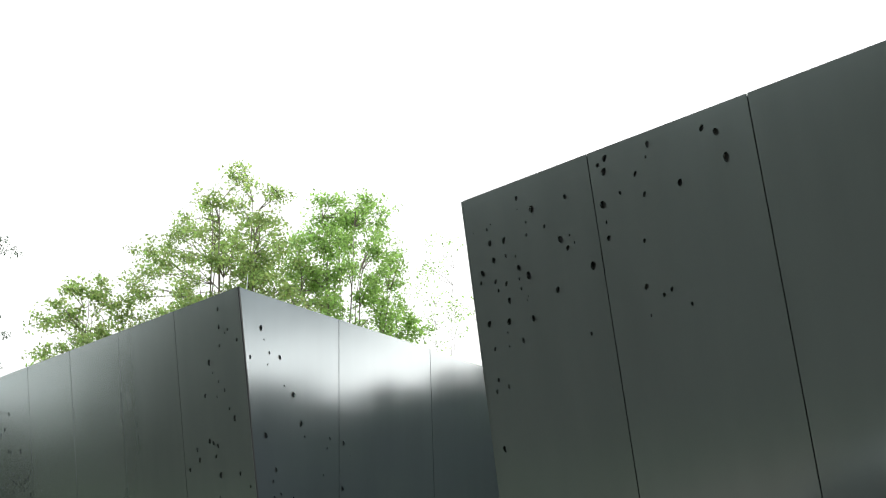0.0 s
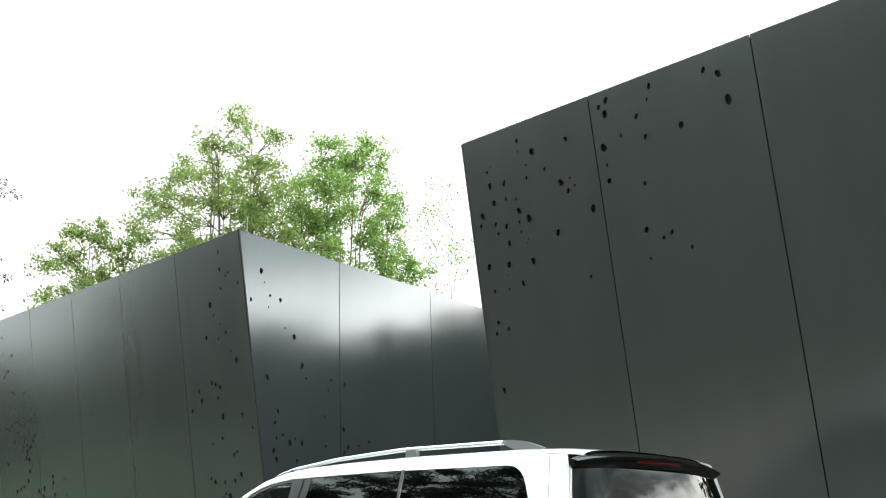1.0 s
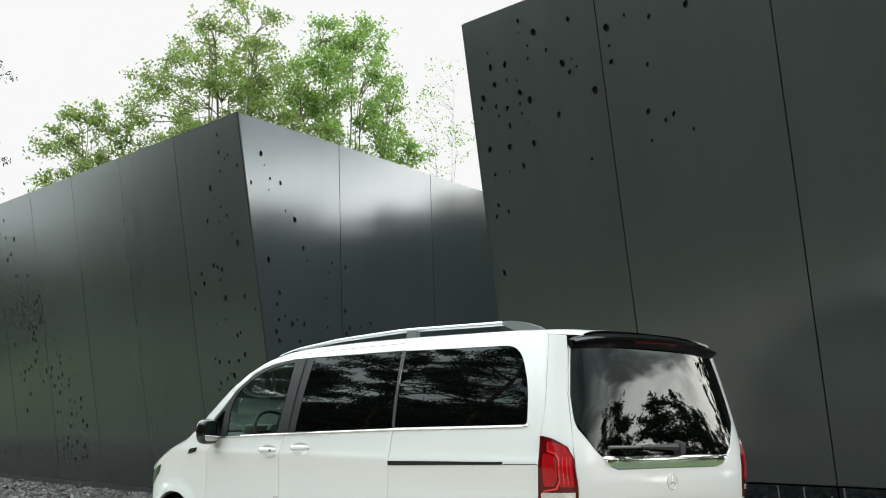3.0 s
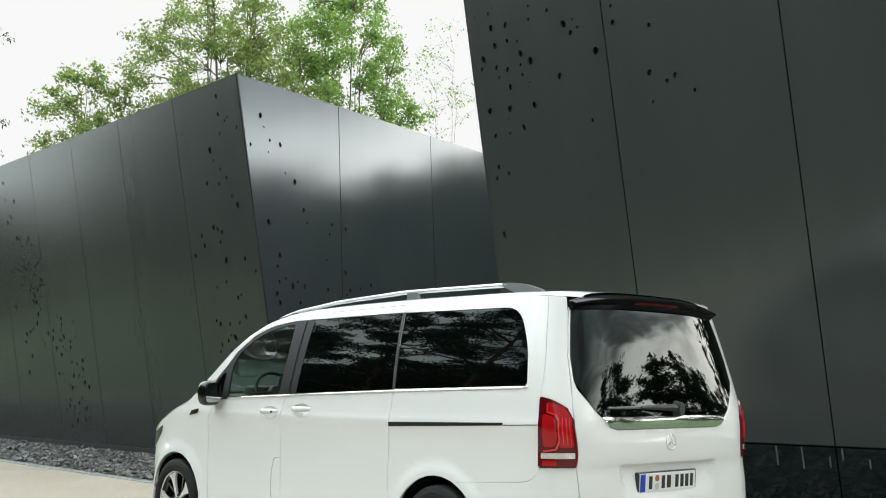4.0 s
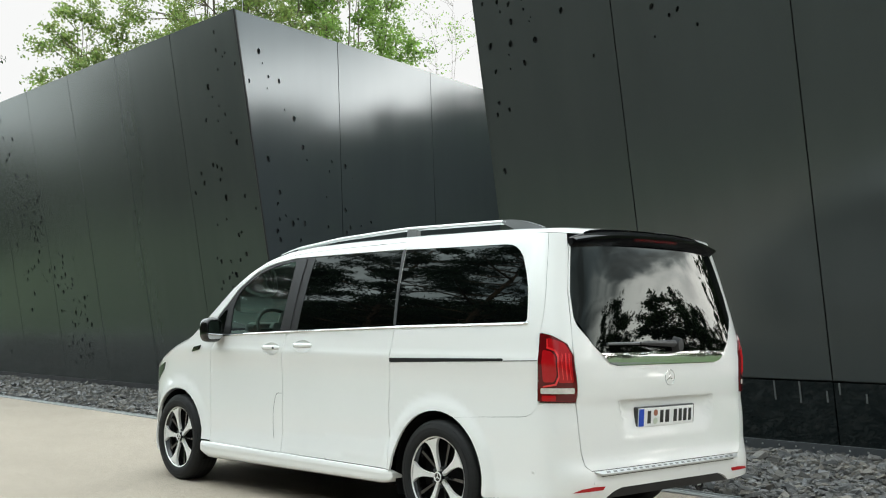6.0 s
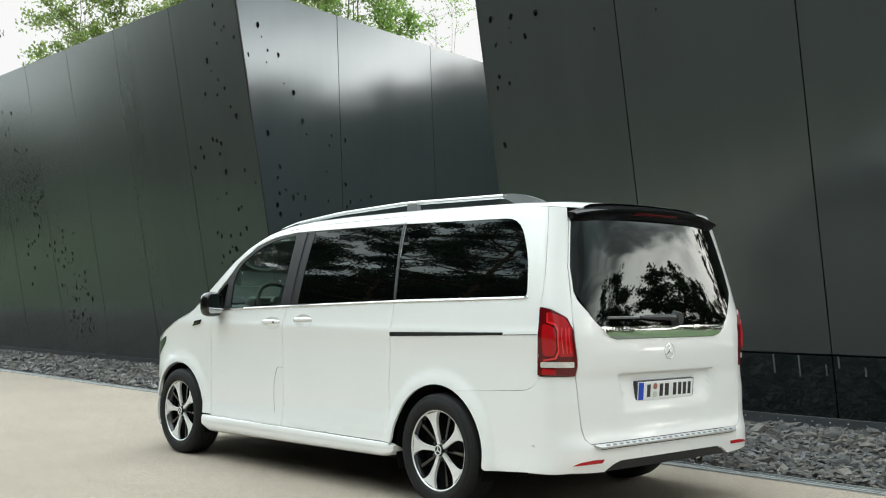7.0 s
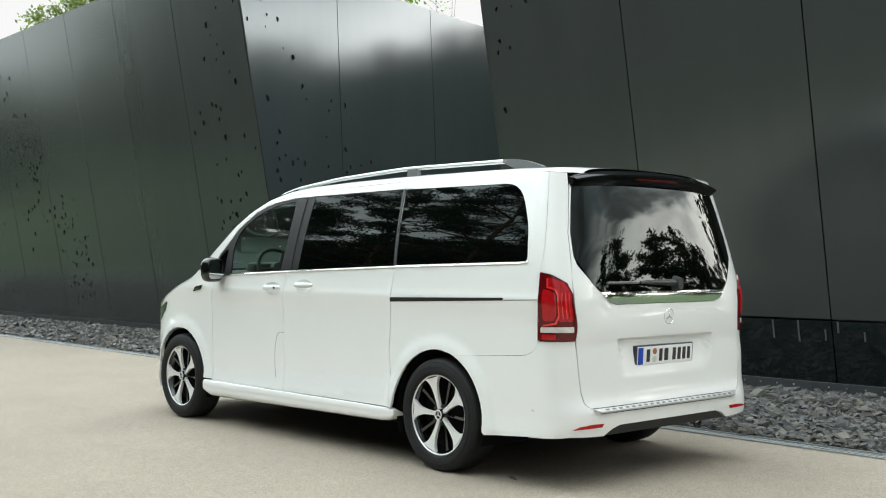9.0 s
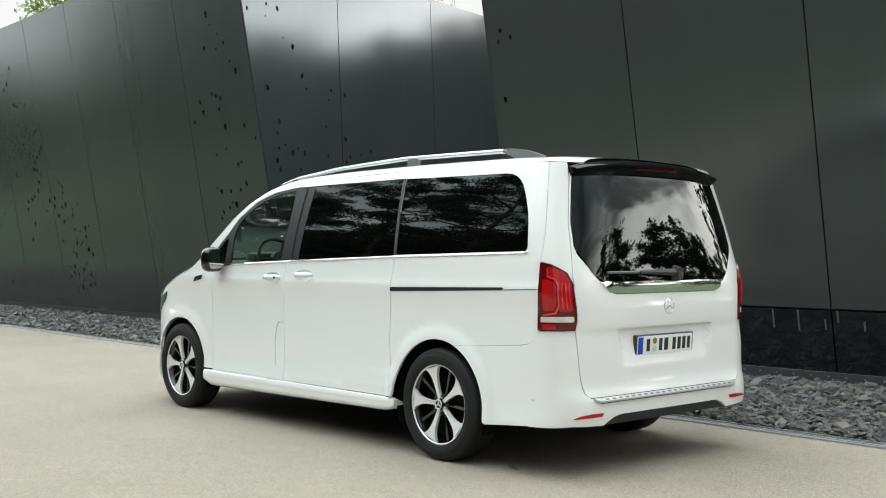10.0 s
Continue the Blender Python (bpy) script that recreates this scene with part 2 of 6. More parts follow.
def add_box(bm, x0, x1, y0, y1, z0, z1, bevel=0.0):
    m = Matrix.LocRotScale(((x0 + x1) / 2, (y0 + y1) / 2, (z0 + z1) / 2), None, (abs(x1 - x0), abs(y1 - y0), abs(z1 - z0)))
    r = bmesh.ops.create_cube(bm, size=1, matrix=m)
    if bevel:
        edges = list({e for v in r["verts"] for e in v.link_edges})
        bmesh.ops.bevel(bm, geom=edges, offset=bevel, segments=2, affect="EDGES", profile=0.5)
    return bm


def add_tube(bm, pts, radii, sides=8, cap=True):
    """A tapered tube along the points."""
    rings = []
    for i, p in enumerate(pts):
        p = Vector(p)
        a = Vector(pts[max(i - 1, 0)])
        b = Vector(pts[min(i + 1, len(pts) - 1)])
        d = (b - a).normalized()
        u = d.orthogonal().normalized() if i == 0 else (u - d * u.dot(d)).normalized()
        v = d.cross(u)
        rings.append([bm.verts.new(p + radii[i] * (math.cos(2 * math.pi * k / sides) * u + math.sin(2 * math.pi * k / sides) * v)) for k in range(sides)])
    for r0, r1 in zip(rings, rings[1:]):
        for k in range(sides):
            bm.faces.new((r0[k], r0[(k + 1) % sides], r1[(k + 1) % sides], r1[k]))
    if cap:
        bm.faces.new(rings[0][::-1])
        bm.faces.new(rings[-1])
    return bm


def empty(name, label, category, group="", at=(0, 0, 0)):
    e = new(name)
    e.location = at
    e.empty_display_size = 0.2
    return tagged(e, label, category, group)


from mathutils.geometry import delaunay_2d_cdt


def densify(loop, step):
    out = []
    for (x0, y0), (x1, y1) in zip(loop, loop[1:] + loop[:1]):
        n = max(1, math.ceil(math.hypot(x1 - x0, y1 - y0) / step))
        out += [(x0 + (x1 - x0) * i / n, y0 + (y1 - y0) * i / n) for i in range(n)]
    return out


def rounded(loop, radius, seg=5):
    """Rounds the corners of a closed outline. radius: one number or one for each corner."""
    n = len(loop)
    out = []
    for i in range(n):
        r = radius[i] if isinstance(radius, (list, tuple)) else radius
        p, a, b = Vector(loop[i]), Vector(loop[i - 1]), Vector(loop[(i + 1) % n])
        da, db = a - p, b - p
        if r <= 0 or da.length < 1e-6 or db.length < 1e-6:
            out.append(tuple(p))
            continue
        k = min(r, da.length * 0.49, db.length * 0.49)
        s, e = p + da.normalized() * k, p + db.normalized() * k
        for j in range(seg + 1):
            t = j / seg
            out.append(tuple((1 - t) ** 2 * s + 2 * t * (1 - t) * p + t * t * e))
    return out


def inside(p, loop):
    x, y = p
    hit = False
    for (x0, y0), (x1, y1) in zip(loop, loop[1:] + loop[:1]):
        if (y0 > y) != (y1 > y) and x < (x1 - x0) * (y - y0) / (y1 - y0) + x0:
            hit = not hit
    return hit


def sheet(loop, holes=(), step=0.06, fill=None):
    """Triangles of a flat outline with holes and inner points: 2D verts, faces, and the boundary loops."""
    fill = fill or step
    loops = [densify(list(loop), step)] + [list(h) for h in holes]
    pts, edges, bounds = [], [], []
    for lp in loops:
        base = len(pts)
        pts += lp
        edges += [(base + i, base + (i + 1) % len(lp)) for i in range(len(lp))]
        bounds.append(list(range(base, base + len(lp))))
    xs, ys = [p[0] for p in loops[0]], [p[1] for p in loops[0]]
    count = len(pts)
    gx = np.arange(min(xs) + fill * 0.5, max(xs), fill)
    gy = np.arange(min(ys) + fill * 0.5, max(ys), fill)
    bp = np.array(pts)
    for x in gx:
        for y in gy:
            if np.min(np.abs(bp[:, 0] - x) + np.abs(bp[:, 1] - y)) < fill * 0.45:
                continue
            if inside((x, y), loops[0]) and not any(inside((x, y), h) for h in loops[1:]):
                pts.append((x, y))
    vs, _, fs, ov, _, _ = delaunay_2d_cdt([Vector(p) for p in pts], edges, [], 0, 1e-6)
    keep = []
    for f in fs:
        c = sum((vs[i] for i in f), Vector((0, 0))) / len(f)
        if inside(c, loops[0]) and not any(inside(c, h) for h in loops[1:]):
            a, b, d = (vs[i] for i in f[:3])
            keep.append(tuple(f) if (b - a).cross(d - a) > 0 else tuple(f[::-1]))
    where = {}
    for i, o in enumerate(ov):
        for k in o:
            where[k] = i
    return [tuple(v) for v in vs], keep, [[where[i] for i in b if i in where] for b in bounds]


def shell(name, loop, mapping, material, parent, label="", holes=(), step=0.06, fill=None, depth=0.02, lift=0.0, smooth=True):
    """An outline laid on a curved surface mapping(a, b), with its edges turned inwards by depth."""
    v2, fs, bounds = sheet(loop, holes, step, fill)
    eps = 1e-3
    pos, nor = [], []
    for a, b in v2:
        p = Vector(mapping(a, b))
        da, db = Vector(mapping(a + eps, b)) - Vector(mapping(a - eps, b)), Vector(mapping(a, b + eps)) - Vector(mapping(a, b - eps))
        n = da.cross(db)
        n = n.normalized() if n.length > 1e-12 else Vector((0, 0, 1))
        pos.append(p + n * lift)
        nor.append(n)
    verts, faces = list(pos), list(fs)
    for b in bounds:
        k = len(verts)
        m = len(b)
        verts += [pos[i] for i in b] + [pos[i] - nor[i] * depth for i in b]
        for i in range(m):
            j = (i + 1) % m
            faces.append((k + j, k + i, k + m + i, k + m + j) if b is bounds[0] else (k + i, k + j, k + m + j, k + m + i))
    ob = mesh_object(name, verts, faces, material, parent, label, smooth)
    if smooth:
        every = list(nor)
        for b in bounds:
            m = len(b)
            s = 1 if b is bounds[0] else -1
            rim = []
            for i in range(m):
                t = pos[b[(i + 1) % m]] - pos[b[i - 1]]
                o = t.cross(nor[b[i]]) * s
                rim.append(o.normalized() if o.length > 1e-9 else nor[b[i]])
            every += rim + rim
        ob.data.normals_split_custom_set_from_vertices([tuple(q) for q in every])
    return ob


# ---- ground ----
def edge_y(x):
    return -1.49 - 0.014 * x


WALL_Y = -4.65      # foot of the leaning facade at z = 0.1
LEAN = math.tan(radians(10.0))
TOP = 6.27


def face_y(x, z):
    return WALL_Y + (z - 0.1) * LEAN


ground = mesh_object("ground", [(-400, -400, -0.06), (400, -400, -0.06), (400, 400, -0.06), (-400, 400, -0.06)], [(0, 1, 2, 3)], M_GRASS)
tagged(ground, "green mown grass reaching to the woods", "ground", kind="structure")
bm = bmesh.new()
vs = [bm.verts.new(v) for v in ((-60, edge_y(-60), 0), (18, edge_y(18), 0), (15.8, 0.3, 0), (12.6, 2.6, 0), (10, 5.2, 0), (8.4, 9.0, 0), (-60, 9.0, 0))]
f = bm.faces.new(vs)
ex = bmesh.ops.extrude_face_region(bm, geom=[f])
bmesh.ops.translate(bm, verts=[v for v in ex["geom"] if isinstance(v, bmesh.types.BMVert)], vec=(0, 0, -0.1))
bmesh.ops.recalc_face_normals(bm, faces=bm.faces)
road = tagged(part("road", bm, M_ROAD, None), "pale beige resin-bound gravel paving, dry and clean", "road", kind="structure")
bed = mesh_object("slate_bed", [(-12, edge_y(-12) - 0.09, -0.02), (60, edge_y(60) - 0.09, -0.02), (60, -7.0, -0.02), (-12, -7.0, -0.02)], [(3, 2, 1, 0)], M_SOIL)
tagged(bed, "dark bed under the loose slate chippings", "ground", kind="structure")

# ---- facade ----
PANEL = 2.1
GAP = 0.016


def ellipse(cx, cy, r, aspect, tilt, n=12):
    ca, sa_ = math.cos(tilt), math.sin(tilt)
    out = []
    for k in range(n):
        a = -2 * math.pi * k / n
        x, y = r * math.cos(a) * aspect, r * math.sin(a)
        out.append((cx + x * ca - y * sa_, cy + x * sa_ + y * ca))
    return out


def panel(name, parent, mapping, a0, a1, b0, b1, holes=(), label="", material=None):
    loops = [ellipse(*h) for h in holes]
    return shell(name, [(a0, b0), (a1, b0), (a1, b1), (a0, b1)], mapping, material or M_PANEL, parent, label, loops, step=0.7, depth=0.03, smooth=False)


def facade(x, z):
    return (-x, face_y(-x, z), z)


def scatter(seed, a0, a1, b0, b1, spots):
    """Perforations gathered round some spots: (a, b, spread, count)."""
    rnd = random.Random(seed)
    out = []
    for a, b, spread, count in spots:
        tries = 0
        made = 0
        while made < count and tries < 400:
            tries += 1
            r = rnd.choice((0.018, 0.025, 0.03, 0.045, 0.055))
            p = (rnd.gauss(a, spread * 0.6), rnd.gauss(b, spread))
            if not (a0 + 0.09 < p[0] < a1 - 0.09 and b0 + 0.09 < p[1] < b1 - 0.09):
                continue
            if any(math.hypot(p[0] - h[0], p[1] - h[1]) < r + h[2] + 0.02 for h in out):
                continue
            out.append((p[0], p[1], r, 0.75, rnd.uniform(-0.6, 0.6)))
            made += 1
    return out


HOLES_EDGE = [(3.71, 6.06, .031), (3.49, 5.87, .048), (2.95, 5.88, .033), (4.27, 5.81, .021), (3.61, 5.74, .017), (3.63, 5.59, .02),
              (3.33, 5.62, .024), (4.25, 5.63, .042), (4.01, 5.61, .042), (3.11, 5.41, .05), (2.97, 5.43, .016), (2.91, 5.33, .016),
              (3.02, 5.29, .033), (4.01, 5.42, .028), (3.85, 5.38, .017), (4.22, 5.41, .039), (3.82, 5.23, .045), (3.68, 5.11, .051),
              (4.44, 5.29, .05), (3.84, 5.1, .021), (4.49, 5.18, .025), (4.24, 5.15, .031), (4.06, 5.09, .035), (4.21, 5.03, .021),
              (3.83, 4.98, .021), (3.26, 4.85, .04), (2.69, 5.01, .048), (4.05, 4.88, .038), (4.44, 4.66, .042), (4.1, 4.63, .041)]
HOLES_EDGE_LOW = [(3.7, 4.6, .041), (3.91, 4.37, .041), (2.86, 4.27, .023), (4.4, 4.35, .031), (4.15, 4.51, .012), (4.15, 4.34, .017),
                  (4.41, 3.97, .028), (4.46, 3.84, .028), (4.25, 3.87, .028), (4.46, 3.15, .042), (3.72, 5.93, .01), (4.2, 5.86, .011),
                  (4.51, 5.82, .011), (3.76, 4.83, .01), (3.73, 4.87, .01)]
HOLES_NEXT = [(2.3, 6.15, .042), (2.41, 6.1, .029), (2.34, 6.0, .048), (1.7, 6.13, .038), (1.75, 6.0, .019), (1.92, 5.86, .035),
              (2.16, 5.71, .025), (1.84, 5.61, .034), (2.42, 5.64, .052), (2.41, 5.44, .019), (2.41, 5.26, .032), (1.94, 5.12, .025),
              (1.0, 6.09, .037), (0.84, 6.0, .045), (0.77, 5.71, .057), (1.37, 5.61, .04), (2.01, 4.63, .037), (1.69, 4.54, .031),
              (1.8, 4.5, .025), (1.47, 4.34, .024), (2.01, 4.32, .017)]
HOLES_CORNER = [(10.66, 6.03, .038), (10.67, 5.74, .038), (10.41, 5.65, .024), (10.5, 5.61, .024), (10.16, 5.44, .033), (10.69, 5.43, .024),
                (11.06, 5.21, .053), (10.98, 5.03, .019), (10.81, 4.86, .024), (10.65, 4.7, .033), (11.27, 4.69, .039), (10.9, 4.63, .024),
                (10.55, 4.39, .024), (10.41, 4.22, .052), (11.24, 3.94, .044), (11.12, 3.9, .039), (10.99, 3.84, .043), (11.66, 3.84, .04),
                (11.6, 3.67, .045), (11.08, 3.68, .034), (10.97, 3.37, .053), (10.39, 3.35, .037), (10.12, 3.13, .028), (11.05, 3.02, .029),
                (11.37, 2.95, .024), (11.94, 3.53, .04), (10.74, 2.74, .038), (10.64, 2.78, .028), (10.58, 2.42, .043), (11.4, 2.33, .044)]
HOLES_CORNER_LOW = [(11.52, 2.39, .03), (11.1, 2.32, .034), (10.79, 2.33, .038), (10.98, 2.09, .058), (11.1, 2.13, .029), (11.21, 2.05, .039),
                    (11.43, 1.98, .039), (11.14, 1.87, .039), (11.51, 1.87, .03)]
HOLES_WING = [(0.56, 5.69, .052), (0.64, 5.51, .019), (0.33, 5.16, .037), (0.77, 5.31, .028), (1.02, 5.28, .043), (0.74, 5.11, .019),
              (1.14, 4.82, .019), (1.36, 4.7, .053), (1.56, 4.24, .053), (1.66, 4.04, .024), (0.73, 3.94, .051), (2.3, 4.09, .03),
              (2.23, 3.91, .025), (0.98, 3.42, .042), (0.92, 3.23, .033), (2.14, 3.45, .022), (0.96, 2.98, .033), (1.11, 3.05, .028),
              (1.4, 3.01, .022), (1.28, 2.93, .052), (1.57, 2.95, .048), (2.16, 2.94, .031), (0.9, 2.78, .046), (0.97, 2.64, .046),
              (1.45, 2.66, .038), (1.9, 2.35, .029)]
HOLES_WING_NEXT = [(2.66, 4.05, .045), (2.84, 3.86, .012), (2.63, 3.27, .045), (2.65, 2.87, .04), (2.75, 2.97, .04), (3.34, 3.11, .033), (3.05, 3.02, .02)]


def shaped(rows, seed, flip=True):
    rnd = random.Random(seed)
    return [(-a if flip else a, b, r, rnd.uniform(0.62, 0.9), rnd.uniform(-0.7, 0.7)) for a, b, r in rows]


# long wall: panels from the corner at x = 9.97 to the far end
wall_a = empty("facade_long", "leaning facade of dark anodised metal panels with scattered oval perforations", "wall", at=(0, 0, 0))
tagged(wall_a, kind="structure")
x = 9.97
for i in range(13):
    lo, hi = -(x + PANEL + 0.035) + GAP / 2, -x - GAP / 2
    holes = []
    if i == 0:
        holes = shaped(HOLES_CORNER + HOLES_CORNER_LOW, 3)
    elif i == 4:
        holes = scatter(11, lo, hi, 0.2, TOP, [(-19.6, 3.9, 0.35, 34), (-18.8, 3.7, 0.4, 24), (-19.2, 2.6, 0.8, 22), (-20.2, 5.4, 0.5, 8)])
    elif i == 5:
        holes = scatter(12, lo, hi, 0.2, TOP, [(-21.3, 4.6, 0.5, 34), (-21.7, 5.8, 0.3, 7), (-21.6, 3.8, 0.3, 36), (-22, 2.0, 0.8, 14)])
    elif i == 3:
        holes = scatter(13, lo, hi, 0.2, TOP, [(-18.2, 3.6, 0.35, 7), (-17.6, 1.1, 0.6, 40), (-17.9, 2.1, 0.5, 18), (-17.2, 0.9, 0.4, 10)])
    elif i == 6:
        holes = scatter(14, lo, hi, 0.2, TOP, [(-23.5, 3.9, 0.5, 30), (-23.6, 5.5, 0.5, 12)])
    panel("panel", wall_a, facade, lo, hi, 0.1, TOP, holes)
    x += PANEL + 0.035
FAR_END = x

# the same plane beyond the notch
wall_b = empty("facade_short", "leaning facade of dark anodised metal panels above a dark glass base", "wall", at=(0, 0, 0))
tagged(wall_b, kind="structure")
EDGES = [4.635, 2.545, 0.415, -1.70]
for i in range(3):
    lo, hi = -EDGES[i] + GAP / 2, -EDGES[i + 1] - GAP / 2
    holes = shaped(HOLES_EDGE + HOLES_EDGE_LOW, 5) if i == 0 else shaped(HOLES_NEXT, 7) if i == 1 else []
    panel("panel", wall_b, facade, lo, hi, 0.735, TOP, holes)
    panel("base_glass", wall_b, facade, lo, hi, 0.10, 0.715, label="dark reflective glass base panel", material=M_DARK_GLASS)


# wing that turns back into the notch; it leans by 2.8 degrees
WING_ALONG = Vector((0.22535, -0.97428, 0))
WING_FOOT = Vector((9.985, -3.55, TOP))
WING_UP = Vector((0.0478, 0.01106, 1.0))


def wing(s, z):
    return WING_FOOT + s * WING_ALONG + (z - TOP) * WING_UP


wall_c = empty("facade_wing", "pale-reflecting wing of dark metal panels turning back from the corner", "wall")
tagged(wall_c, kind="structure")


def corner_s(z):
    """How far along the wing the leaning corner lies at height z."""
    return (face_y(0, z) - wing(0, z).y) / WING_ALONG.y


WING_JOINTS = [0.0, 2.545, 5.36, 8.1, 10.8, 13.4]
shell("panel", [(corner_s(0.1) + 0.012, 0.1), (WING_JOINTS[1] - GAP / 2, 0.1), (WING_JOINTS[1] - GAP / 2, TOP), (corner_s(TOP) + 0.012, TOP)], wing, M_PANEL_SKYLIT, wall_c,
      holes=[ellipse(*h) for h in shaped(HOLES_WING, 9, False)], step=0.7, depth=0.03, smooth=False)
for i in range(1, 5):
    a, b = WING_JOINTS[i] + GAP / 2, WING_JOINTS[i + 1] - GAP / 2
    panel("panel", wall_c, wing, a, b, 0.1, TOP, shaped(HOLES_WING_NEXT, 10, False) if i == 1 else [], material=M_PANEL_SKYLIT)


def slab(name, corners, back, parent):
    """A dark closed core behind panels: four front corners, moved by back."""
    vs = [Vector(c) for c in corners] + [Vector(c) + Vector(back) for c in corners]
    mesh_object(name, vs, [(0, 1, 2, 3), (7, 6, 5, 4), (0, 4, 5, 1), (1, 5, 6, 2), (2, 6, 7, 3), (3, 7, 4, 0)], M_BLACK, parent, "dark cladding core")


IN = 0.05
slab("core", [(FAR_END, face_y(0, 0) - IN, 0), (10.22, face_y(0, 0) - IN, 0), (10.22, face_y(0, TOP) - IN, TOP - 0.004), (FAR_END, face_y(0, TOP) - IN, TOP - 0.004)], (0, -0.5, 0), wall_a)
slab("core", [(4.6, face_y(0, 0) - IN, 0), (-1.67, face_y(0, 0) - IN, 0), (-1.67, face_y(0, TOP) - IN, TOP - 0.004), (4.6, face_y(0, TOP) - IN, TOP - 0.004)], (0, -0.5, 0), wall_b)
c0, c1 = corner_s(0) + 0.12, 13.4
slab("core", [wing(c0, 0) + Vector((IN, 0, 0)), wing(c1, 0) + Vector((IN, 0, 0)), wing(c1, TOP - 0.004) + Vector((IN, 0, 0)), wing(corner_s(TOP) + 0.12, TOP - 0.004) + Vector((IN, 0, 0))], (0.4, 0, 0), wall_c)
# return of the short facade into the notch
ret = lambda s, z: (4.64, face_y(0, z) - s, z)
for i in range(4):
    panel("panel", wall_b, ret, 0.01 + i * 2.6, 2.6 * (i + 1) - GAP, 0.1, TOP)
# slim steel brackets on the glass base
for bx, z0, z1 in ((1.057, 0.52, 0.712), (0.775, 0.50, 0.712), (0.487, 0.52, 0.63), (0.35, 0.60, 0.712), (0.083, 0.53, 0.62)):
    panel("bracket", wall_b, lambda x, z: (-x, face_y(-x, z) + 0.006, z), -bx - 0.008, -bx + 0.008, z0, z1, label="slim dark steel bracket", material=M_BRACKET)
# plinth strip with bolts at the foot; the long wall's is a painted shadow gap
for parent, a, b in ((wall_b, -1.7, 4.635), (wall_a, 10.0, FAR_END)):
    bm = bmesh.new()
    add_box(bm, a, b, WALL_Y + 0.0, WALL_Y + 0.025, -0.1, 0.105, 0.004)
    plinth = part("plinth", bm, M_PLINTH if parent is wall_b else M_BLACK, parent, "dark plinth strip: bolted metal, black shadow gap on the long wall")
    if parent is wall_b:
        for k in range(33):
            bm = bmesh.new()
            bmesh.ops.create_cone(bm, cap_ends=True, segments=8, radius1=0.010, radius2=0.008, depth=0.008,
                                  matrix=Matrix.Translation((a + 0.1 + k * 0.19, WALL_Y + 0.029, 0.062)) @ Matrix.Rotation(radians(-90), 4, "X"))
            part("bolt", bm, M_BOLT, plinth)
# cover strip on the corner and a lightning rod behind it
bm = bmesh.new()
add_tube(bm, [wing(corner_s(0.1), 0.1), wing(corner_s(TOP), TOP)], [0.017, 0.017], 6)
part("corner_trim", bm, M_BLACK, wall_a, "thin black corner joint")
bm = bmesh.new()
add_tube(bm, [(10.35, -3.95, TOP - 0.1), (10.35, -3.95, TOP + 0.38)], [0.008, 0.005], 6)
tagged(part("lightning_rod", bm, M_STEEL, None), "thin steel rod standing on the facade's corner", "rod")

# galvanised edging between paving and slate
edging = tagged(new("edging"), "galvanised steel edging strip beside the paving", "edging", kind="structure")
bm = bmesh.new()
for y0, y1, z0, z1 in ((-0.02, 0.0, -0.06, 0.012), (-0.150, -0.138, -0.06, 0.018)):
    vs = [bm.verts.new((px_, edge_y(px_) + yy, zz)) for px_ in (-12, 60) for yy, zz in ((y0, z0), (y1, z0), (y1, z1), (y0, z1))]
    for q in ((0, 1, 2, 3), (7, 6, 5, 4), (0, 4, 5, 1), (1, 5, 6, 2), (2, 6, 7, 3), (3, 7, 4, 0)):
        bm.faces.new([vs[k] for k in q])
part("rail", bm, M_STEEL, edging)
bm = bmesh.new()
for k in range(620):
    cx = -6 + k * 0.05
    add_box(bm, cx, cx + 0.034, edge_y(cx) - 0.131, edge_y(cx) - 0.018, -0.03, 0.008)
tagged(part("slat", bm, M_STEEL, edging), kind="stuff")


# ---- trees ----
def leaf_cloud(name, points, size, material, parent, seed, aspect=0.55):
    """Many small leaves round the given points, as one mesh."""
    rng_ = np.random.default_rng(seed)
    n = len(points)
    u = rng_.normal(size=(n, 3))
    u /= np.linalg.norm(u, axis=1)[:, None]
    w = rng_.normal(size=(n, 3))
    v = np.cross(u, w)
    v /= np.linalg.norm(v, axis=1)[:, None]
    k = np.cross(u, v)
    s = size * rng_.uniform(0.6, 1.3, size=(n, 1))
    p = np.asarray(points)
    verts = np.stack([p - u * s, p + v * s * aspect + k * s * 0.15, p + u * s, p - v * s * aspect + k * s * 0.15], 1).reshape(-1, 3)
    me = bpy.data.meshes.new(name)
    me.vertices.add(4 * n)
    me.vertices.foreach_set("co", verts.ravel())
    me.loops.add(4 * n)
    me.loops.foreach_set("vertex_index", np.arange(4 * n))
    me.polygons.add(n)
    me.polygons.foreach_set("loop_start", np.arange(0, 4 * n, 4))
    me.update(calc_edges=True)
    me.materials.append(material)
    ob = new(name, me)
    ob.parent = parent
    return tagged(ob, kind="stuff")


